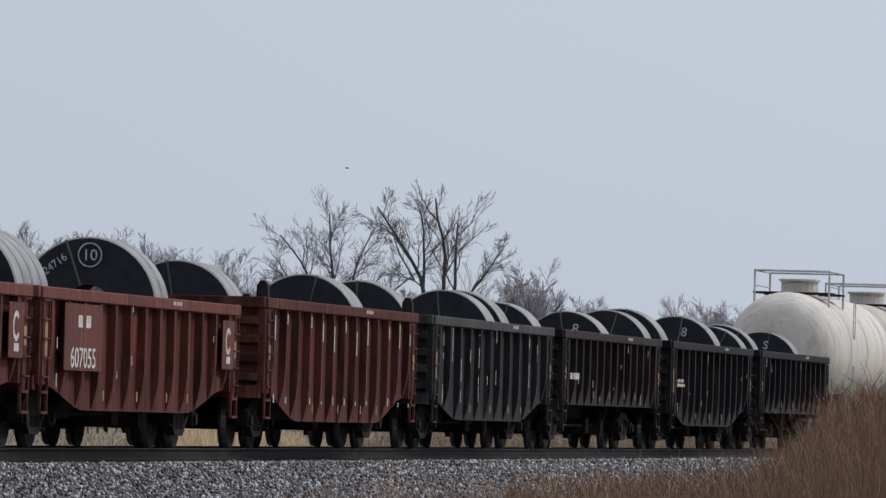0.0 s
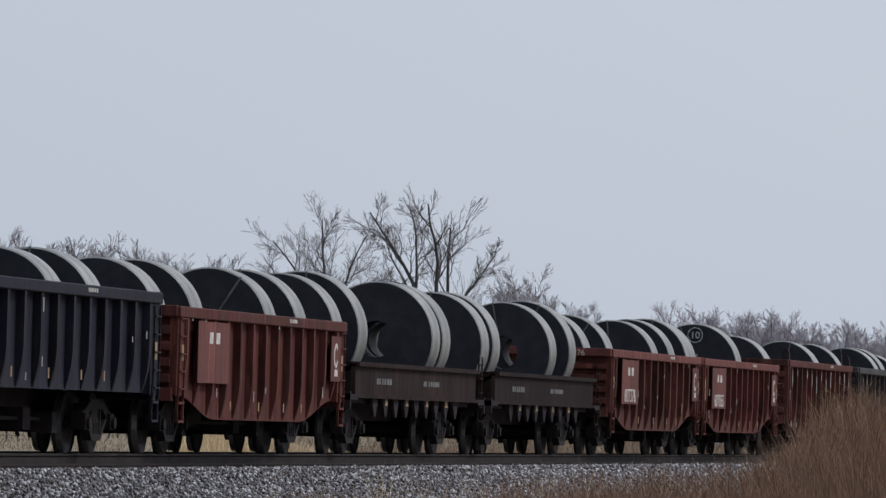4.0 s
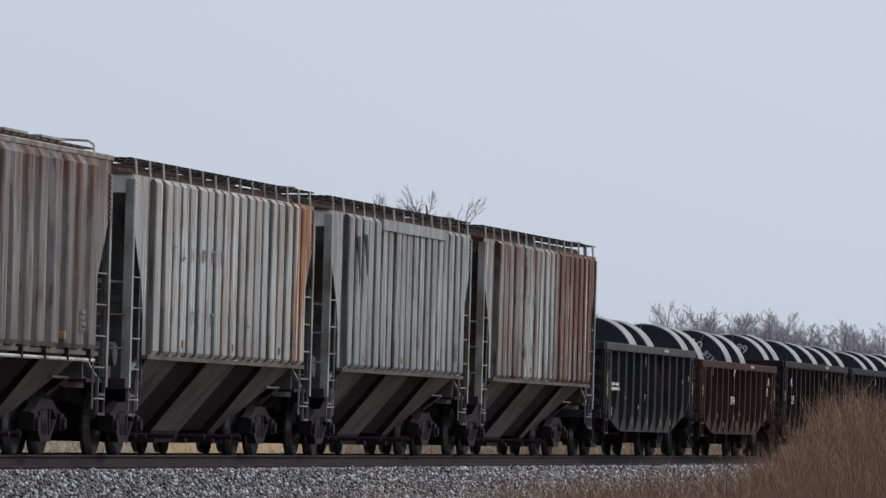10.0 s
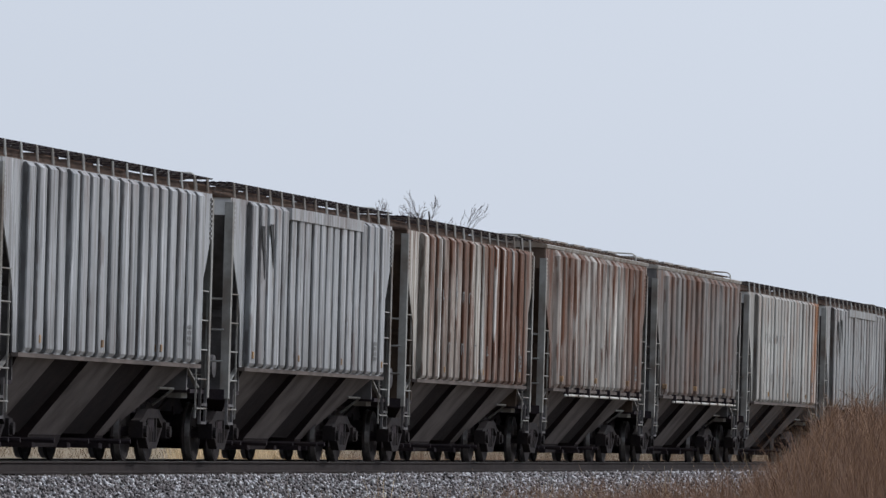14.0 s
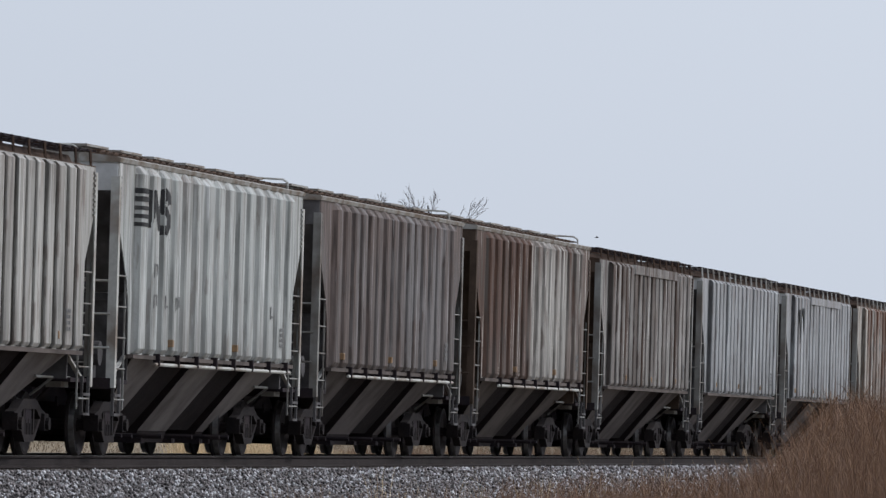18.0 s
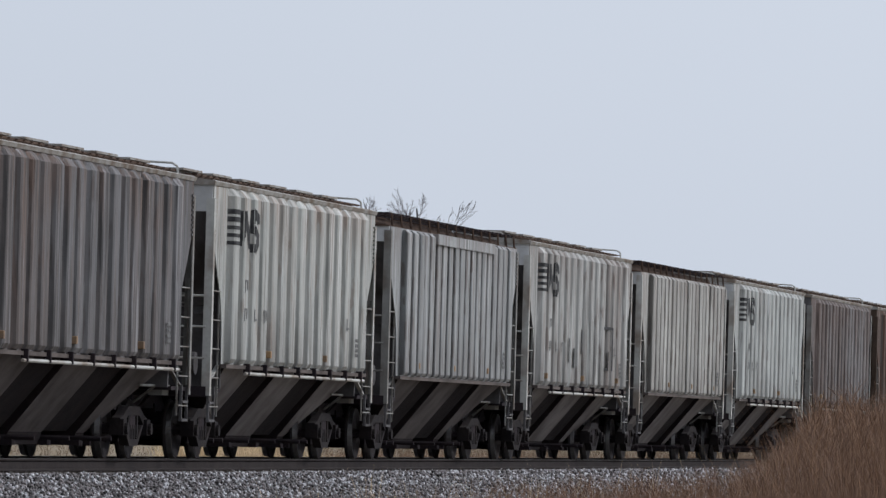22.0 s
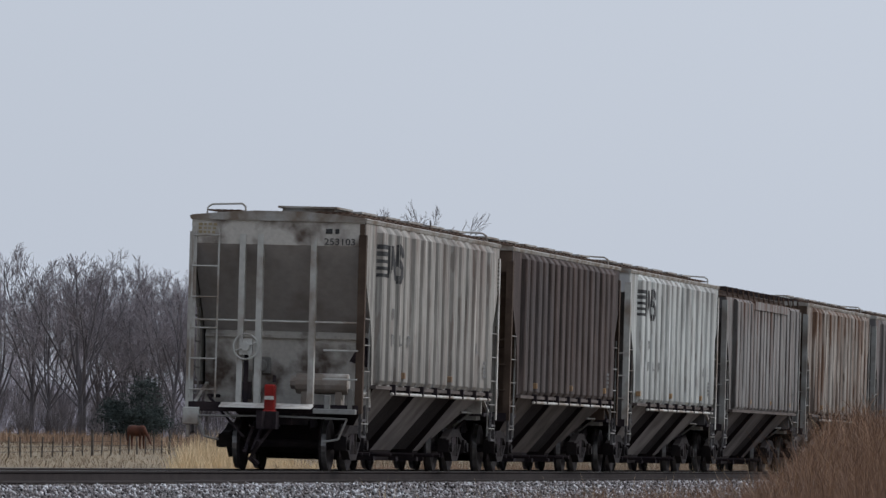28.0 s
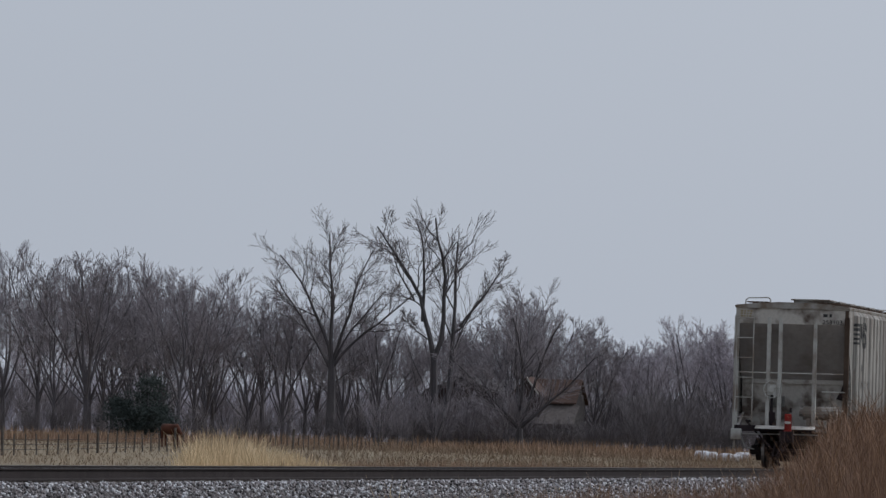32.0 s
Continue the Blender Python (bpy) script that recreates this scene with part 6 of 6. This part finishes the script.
# pale bunch grass, then lower tan grass, on the far side of the track
def tufts(b0, b1, d0, d1, n_tufts, radius, profile):
    """Blades gathered in tufts, each with a height of its own; profile(bearing) weighs the height."""
    def place(rng, n):
        tb, td = rng.uniform(b0, b1, n_tufts), rng.uniform(d0, d1, n_tufts)
        th = rng.uniform(0.45, 1.1, n_tufts) * profile(tb)
        k = rng.integers(0, n_tufts, n)
        x = EYE[0] - td[k] * np.sin(np.radians(tb[k])) + rng.normal(0, radius, n)
        y = td[k] * np.cos(np.radians(tb[k])) + rng.normal(0, radius, n)
        z = np.array([ground_height(p, q) for p, q in zip(x, y)]) - 0.03
        return np.stack((x, y, z), 1), th[k]
    return place


ribbons("bunch_grass", 9000, tufts(9.6, 11.2, 212, 262, 120, 0.22, lambda b: np.interp(b, [9.6, 10.2, 10.6, 10.9, 11.2, 11.4], [0.45, 0.55, 0.95, 1.1, 0.95, 0.5])), 1.5, 0.015, M_STRAW, 4, "tall pale straw bunch grass beyond the track", 0.34)
ribbons("verge_grass", 22000, beyond_track(6.6, 13.2, 4.3, 22, clumps(6, 6.5, 13.3, 110, 0.5, 1.1)), 1.0, 0.016, M_TAN, 5, "tan and russet grass on the verge beyond the track", 0.24)
ribbons("field_edge_grass", 11000, by_bearing(7.0, 13.2, 560, 740, clumps(7, 6.9, 13.3, 80, 0.35, 1.2)), 1.1, 0.045, M_TAN, 6, "rough tan grass along the wood's edge", 0.2)
field_clumps = clumps(17, 6.3, 13.5, 120, 0.4, 1.15)
ribbons("field_grass", 26000, by_bearing(6.4, 13.4, 290, 640, lambda b, d, r: field_clumps(b, d, r) * np.interp(b, [6.4, 10.0, 10.7], [2.3, 2.0, 0.7])), 0.42, 0.022, M_FIELD, 16, "short dull tan and russet grass of the field", 0.9)
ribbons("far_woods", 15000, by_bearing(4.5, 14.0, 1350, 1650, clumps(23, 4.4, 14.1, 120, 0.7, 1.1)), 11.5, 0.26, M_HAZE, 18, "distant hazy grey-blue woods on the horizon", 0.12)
# the near thicket of russet grass beside the ditch
ribbons("russet_grass", 14000, near_weight(5.4, 8.4, 50, 84, 1.9), 1.0, 0.0038, M_RUSSET, 7, "tall russet dry grass beside the ditch", 0.26)
ribbons("russet_sprigs", 48000, near_weight(5.4, 8.8, 50, 84, 1.7, True), 0.13, 0.0034, M_RUSSET, 10, "feathery russet side sprigs of the dry grass", 1.0)
ribbons("russet_grass", 3600, near_weight(7.4, 10.6, 56, 90, 1.0), 1.0, 0.005, M_RUSSET, 8, "thin dry russet grass along the ditch", 0.4)
ribbons("grass_stalks", 300, near_weight(5.8, 10.4, 60, 95, 0.8), 1.16, 0.005, M_STRAW, 9, "single pale grass stalks standing above the rest", 0.3)


def fence():
    wood_mat = worn("weathered_post", (0.13, 0.115, 0.1), (0.06, 0.05, 0.045), 0.9)
    f = thing("fence", "long wire field fence on thin weathered posts", "fence")
    a, b = spot(12.9, 325), spot(9.4, 640)
    n = 72
    r = random.Random(3)
    post = MB().tube((0, 0, -0.2), (0, 0, 0.95), 0.045, 0.04, n=6).mesh("fence_post", wood_mat)
    tall = MB().tube((0, 0, -0.2), (0, 0, 1.3), 0.075, 0.065, n=7).mesh("fence_post", wood_mat)
    feet = []
    for i in range(n):
        q = a.lerp(b, i / (n - 1))
        q.z = ground_height(q.x, q.y)
        feet.append(q)
        part("fence_post", tall if i % 9 == 4 else post, f, at=Matrix.Translation(q) @ pose(0, 0, 0, r.uniform(-3, 3), r.uniform(-3, 3), 0))
    for h in (0.25, 0.48, 0.7):
        w = MB().loft([[p + Vector((dx, 0, h + dz)) for dx, dz in ((0.012, 0.0), (-0.006, 0.01), (-0.006, -0.01))] for p in feet])
        part("wire", w.mesh("wire", M_STEEL_DARK), f, "rusty fence wire")


fence()


def farm():
    brick = worn("roof_shingle", (0.1, 0.066, 0.055), (0.07, 0.048, 0.042), 0.9)
    wall = worn("dark_siding", (0.085, 0.08, 0.08), (0.055, 0.05, 0.05), 0.9)
    pale = worn("weathered_metal_roof", (0.13, 0.112, 0.106), (0.09, 0.078, 0.073), 0.8)
    maroon = worn("barn_boards", (0.062, 0.047, 0.046), (0.05, 0.04, 0.04), 0.9)
    p = spot(8.44, 790)
    h = thing("house", "brown-roofed farmhouse with weathered metal porch behind the trees", "house", m=Matrix.Translation(p) @ Matrix.Rotation(radians(-4), 4, "Z"))
    part("wall", MB().prism([(-2.6, 0), (2.6, 0), (2.6, 5.0), (0, 7.0), (-2.6, 5.0)], -2.6, 2.3).mesh("wall", wall), h)
    for s in (1, -1):
        part("roof", MB().prism([(0, 7.35), (s * 3.0, 4.95), (s * 3.0, 4.8), (0, 7.15)], -2.9, 2.6).mesh("roof", brick), h, "brown shingle roof")
    part("gable_wall", MB().prism([(-3.6, 0), (-0.8, 0), (-0.8, 5.6), (-2.2, 7.1), (-3.6, 5.6)], -4.6, -2.6, "y").mesh("gable_wall", maroon), h, "red-brown front gable")
    for s in (1, -1):
        part("roof", MB().prism([(-2.2, 7.5), (-2.2 + s * 1.7, 5.55), (-2.2 + s * 1.7, 5.4), (-2.2, 7.3)], -4.8, -1.2, "y").mesh("roof", brick), h, "brown shingle roof")
    part("gable_trim", MB().prism([(-2.2, 7.5), (-0.9, 5.85), (-0.9, 5.6), (-2.2, 7.25)], -4.88, -4.8, "y").mesh("gable_trim", M_DECAL_WHITE), h, "white gable board")
    part("porch_roof", MB().prism([(-2.7, 4.7), (-5.6, 2.75), (-5.6, 2.62), (-2.7, 4.55)], -1.9, 2.9).mesh("porch_roof", pale), h, "weathered metal porch roof")
    part("eaves_board", MB().box(-1.9, 3.0, -5.7, -5.62, 2.5, 2.66).mesh("eaves_board", pale), h)
    for k in range(2):
        part("window", MB().box(0.2 + 1.2 * k, 0.8 + 1.2 * k, -2.66, -2.6, 3.3, 4.4).mesh("window", M_STEEL_DARK), h)
    for x in (-1.7, 0.5, 2.8):
        part("porch_post", MB().box(x, x + 0.14, -5.6, -5.46, 0, 2.55).mesh("porch_post", pale), h)
    q = spot(9.0, 812)
    b = thing("barn", "old dark maroon barn half hidden by bare trees", "barn", m=Matrix.Translation(q) @ Matrix.Rotation(radians(-8), 4, "Z"))
    part("wall", MB().prism([(-5.6, 0), (5.6, 0), (5.6, 3.6), (3.8, 5.9), (0, 7.2), (-3.8, 5.9), (-5.6, 3.6)], -7, 7, "y").mesh("wall", maroon), b)
    for s in (1, -1):
        part("roof", MB().prism([(0, 7.4), (s * 4.0, 6.05), (s * 5.95, 3.55), (s * 5.8, 3.45), (s * 3.85, 5.9), (0, 7.2)], -7.4, 7.4, "y").mesh("roof", wall), b, "dark roof")
    part("door", MB().box(-1.6, 1.6, -7.06, -7.0, 0, 3.2).mesh("door", wall), b, "wide dark barn door")


farm()


def conifer():
    m = Nodes("dark_needles", 0.95)
    m.bsdf.inputs["Specular IOR Level"].default_value = 0.05
    r = m.n.new("ShaderNodeNewGeometry").outputs["Random Per Island"]
    mat = m.done(m.mix(r, (0.026, 0.034, 0.032), (0.045, 0.053, 0.05)))
    t = thing("conifer", "dark green broad cedar tree at the wood's edge", "tree", m=Matrix.Translation(spot(11.47, 690)) @ Matrix.Diagonal((1.1, 1.1, 0.98, 1)))
    part("trunk", MB().tube((0, 0, -0.2), (0, 0, 6.2), 0.2, 0.05, n=7).mesh("trunk", M_BARK), t)
    rng = random.Random(9)
    b = MB()
    lobes = [(Vector((rng.uniform(-2.4, 2.4), rng.uniform(-1.6, 1.6), rng.uniform(0.7, 3.6))), rng.uniform(0.8, 1.5)) for _ in range(17)]
    lobes += [(Vector((0.1, 0, 5.3)), 1.1), (Vector((0.3, 0, 4.3)), 1.7), (Vector((-0.3, 0, 4.0)), 1.7), (Vector((0, 0, 2.6)), 2.3), (Vector((0, 0, 1.6)), 2.4)]
    for k in range(9000):
        o, rad = rng.choice(lobes)
        c = o + Vector((rng.gauss(0, 1), rng.gauss(0, 1), rng.gauss(0, 0.5))).normalized() * rad * rng.random() ** 0.5 * rng.choice((0.9, 1.0, 1.35))
        d = Vector((rng.gauss(0, 1), rng.gauss(0, 1), rng.gauss(0.5, 0.6))).normalized() * rng.uniform(0.15, 0.34)
        s = d.orthogonal().normalized() * 0.05
        b.add([c - s, c + s, c + d + s * 0.3, c + d - s * 0.3], [(0, 1, 2, 3)])
    part("crown", b.mesh("crown", mat), t, "dense dark green needles")


conifer()


def horse():
    """A brown horse grazing by the fence; its head is down, towards -X."""
    coat = worn("brown_coat", (0.085, 0.03, 0.017), (0.045, 0.019, 0.013), 0.7, 0, 1.5)
    h = thing("horse", "brown horse grazing in the field by the fence", "horse")
    ring = lambda x, z, rx, rz, n=12: [(x, rx * math.sin(2 * math.pi * i / n), z + rz * math.cos(2 * math.pi * i / n)) for i in range(n)]
    body = MB().loft([ring(-0.78, 1.12, 0.12, 0.18), ring(-0.6, 1.1, 0.25, 0.32), ring(-0.15, 1.06, 0.29, 0.33), ring(0.35, 1.08, 0.29, 0.33), ring(0.66, 1.14, 0.24, 0.28), ring(0.8, 1.16, 0.1, 0.14)])
    me = body.mesh("body", coat, smooth=True)
    part("body", me, h)
    part("neck", MB().loft([[(x + dx, y, z) for x, y, z in ring(0, zc, ry, rz)] for dx, zc, ry, rz in ((-0.62, 1.15, 0.16, 0.26), (-0.9, 0.98, 0.11, 0.17), (-1.12, 0.75, 0.09, 0.13))]).mesh("neck", coat, smooth=True), h)
    part("head", MB().loft([[(x + dx, y, z) for x, y, z in ring(0, zc, ry, rz)] for dx, zc, ry, rz in ((-1.08, 0.8, 0.09, 0.11), (-1.22, 0.62, 0.09, 0.11), (-1.36, 0.34, 0.06, 0.07))]).mesh("head", coat, smooth=True), h)
    for x, y in ((-0.55, 0.14), (-0.55, -0.14), (0.6, 0.14), (0.6, -0.14)):
        part("leg", MB().tube((x, y, 1.0), (x + 0.03, y, 0.5), 0.1, 0.06, 8).tube((x + 0.03, y, 0.5), (x, y, 0.06), 0.055, 0.045, 8).tube((x, y, 0.07), (x - 0.02, y, 0.0), 0.06, 0.075, 8).mesh("leg", coat), h)
    part("tail", MB().tube((0.8, 0, 1.2), (0.94, 0, 0.9), 0.05, 0.06, 6).tube((0.94, 0, 0.9), (0.92, 0, 0.45), 0.06, 0.02, 6).mesh("tail", M_STEEL_DARK), h)
    return h


HORSE = horse()


def wrapped_bales():
    white = worn("white_film", (0.62, 0.63, 0.66), (0.4, 0.4, 0.42), 0.45)
    r = random.Random(2)
    for k in range(6):
        p = spot(7.36 - 0.06 * k, 600 + r.uniform(-4, 4))
        s = r.uniform(0.24, 0.4)
        b = MB().tube((-0.5, 0, s), (0.5, 0, s), s * 0.98, n=14).tube((-0.56, 0, s), (0.56, 0, s), s * 0.8, n=14)
        ob = thing("wrapped_bale", "small white film-wrapped bale lying in the grass", "bale", "white wrapped bales", Matrix.Translation(p) @ Matrix.Rotation(r.uniform(-0.5, 0.5), 4, "Z"))
        part("bale_body", b.mesh("bale_body", white, bevel=0.04), ob)


wrapped_bales()


# ---- birds ----
def bird(s=1.0):
    dark = worn("dark_feathers", (0.03, 0.028, 0.03), (0.05, 0.045, 0.045), 0.8)
    b = thing("bird", "small dark bird in flight under the grey sky", "bird", "birds in flight")
    ring = lambda y, z, r, n=8: [(r * math.cos(2 * math.pi * i / n), y, z + r * math.sin(2 * math.pi * i / n)) for i in range(n)]
    size = Matrix.Scale(s, 4)
    part("body", MB().loft([ring(-0.13, 0, 0.01), ring(-0.06, 0, 0.035), ring(0.02, 0, 0.042), ring(0.08, 0.01, 0.03), ring(0.11, 0.015, 0.03), ring(0.15, 0.01, 0.006)]).mesh("body", dark, smooth=True), b, at=size)
    part("tail", MB().prism([(-0.015, -0.11), (0.015, -0.11), (0.04, -0.22), (-0.04, -0.22)], -0.004, 0.004, "z").mesh("tail", dark), b, at=size)
    for k in (1, -1):
        part("wing", MB().loft([[(k * x, y0, z), (k * x, y1, z + 0.004), (k * x, y1, z - 0.004)] for x, y0, y1, z in ((0.02, 0.06, -0.06, 0.02), (0.12, 0.05, -0.05, 0.07), (0.22, -0.02, -0.06, 0.06))]).mesh("wing", dark), b, "spread dark wing", at=size)
    return b


# seconds, degrees left of the track, degrees above the eye's level
FLIGHTS = [
    [(1.5, 11.491, 1.373), (2.0, 10.345, 1.7), (2.5, 9.348, 2.169), (3.0, 8.481, 2.813)],
    [(2.0, 9.811, 1.765), (2.5, 9.09, 2.234), (3.0, 8.296, 2.639), (3.5, 7.686, 2.975)],
    [(16.5, 10.063, 2.196), (17.0, 9.72, 2.18), (17.5, 9.734, 1.825)],
    [(16.5, 9.636, 2.2), (17.0, 9.516, 1.94), (17.5, 9.4, 1.7)],
    [(20.0, 7.318, 1.391), (20.5, 7.111, 1.5)],
    [(0.0, 10.041, 1.816), (0.5, 11.182, 1.419)],
    [(29.0, 6.86, 1.372), (30.0, 6.915, 1.61)],
]
BIRDS = [bird(s) for s in (1.0, 1.0, 0.5, 0.5, 0.5, 0.5, 0.5)]


def fly(ob, keys):
    """Along its seen way, on for a few seconds at the same pace before and after, then at rest on far ground."""
    (t0, b0, e0), (t1, b1, e1) = keys[0], keys[1]
    (t2, b2, e2), (t3, b3, e3) = keys[-2], keys[-1]
    rows = list(keys)
    side = 1 if b1 > b0 else -1
    if t0 > 0:
        s = 3.0
        rows.insert(0, (max(t0 - s, 0.0), b0 - (b1 - b0) / (t1 - t0) * min(s, t0), e0 - (e1 - e0) / (t1 - t0) * min(s, t0)))
    s = min(1.6, 32.0 - t3)
    rows.append((t3 + s, b3 + (b3 - b2) / (t3 - t2) * s, e3 + (e3 - e2) / (t3 - t2) * s))
    # off to the side once past, clear of the wood
    t, b, e = rows[-1]
    rows[-1] = (t, b if not 5 < b < 13.6 else 14.2 if b > 9.3 else 4.6, max(e, 1.0))
    t, b, e = rows[0]
    if t > 0:
        rows[0] = (t, b, e + 1.5 if e > 1.9 else e) if not 5 < b < 13.6 or e > 1.9 else (t, 14.2, e)
    if rows[0][0] > 0:
        rows.insert(0, (0.0, rows[0][1], rows[0][2]))
    if rows[-1][0] < 32:
        rows.append((32.0, rows[-1][1], rows[-1][2]))
    out = []
    for t, b, e in rows:
        p = spot(b, 300, 0)
        p.z = max(EYE[2] + 300 * math.tan(radians(e)), -0.9)
        out.append((t, pose(p.x, p.y, p.z, 0, 0, 80 * side)))
    walk(ob, out)


def motions():
    for ob, x, y, z in MOVERS:
        walk(ob, [(t, pose(x, y + travel(t), z)) for t in TIMES])
    for ob, keys in zip(BIRDS, FLIGHTS):
        fly(ob, keys)
    # the horse walks slowly towards +X
    a = spot(11.645, 470)
    b = spot(11.295, 468)
    walk(HORSE, [(t, pose(*(a.lerp(b, k)), 0, 0, 140) @ Matrix.Scale(1.12, 4)) for t, k in ((0, 0.0), (26, 0.35), (28.5, 0.45), (30, 0.72), (32, 1.0))])


motions()
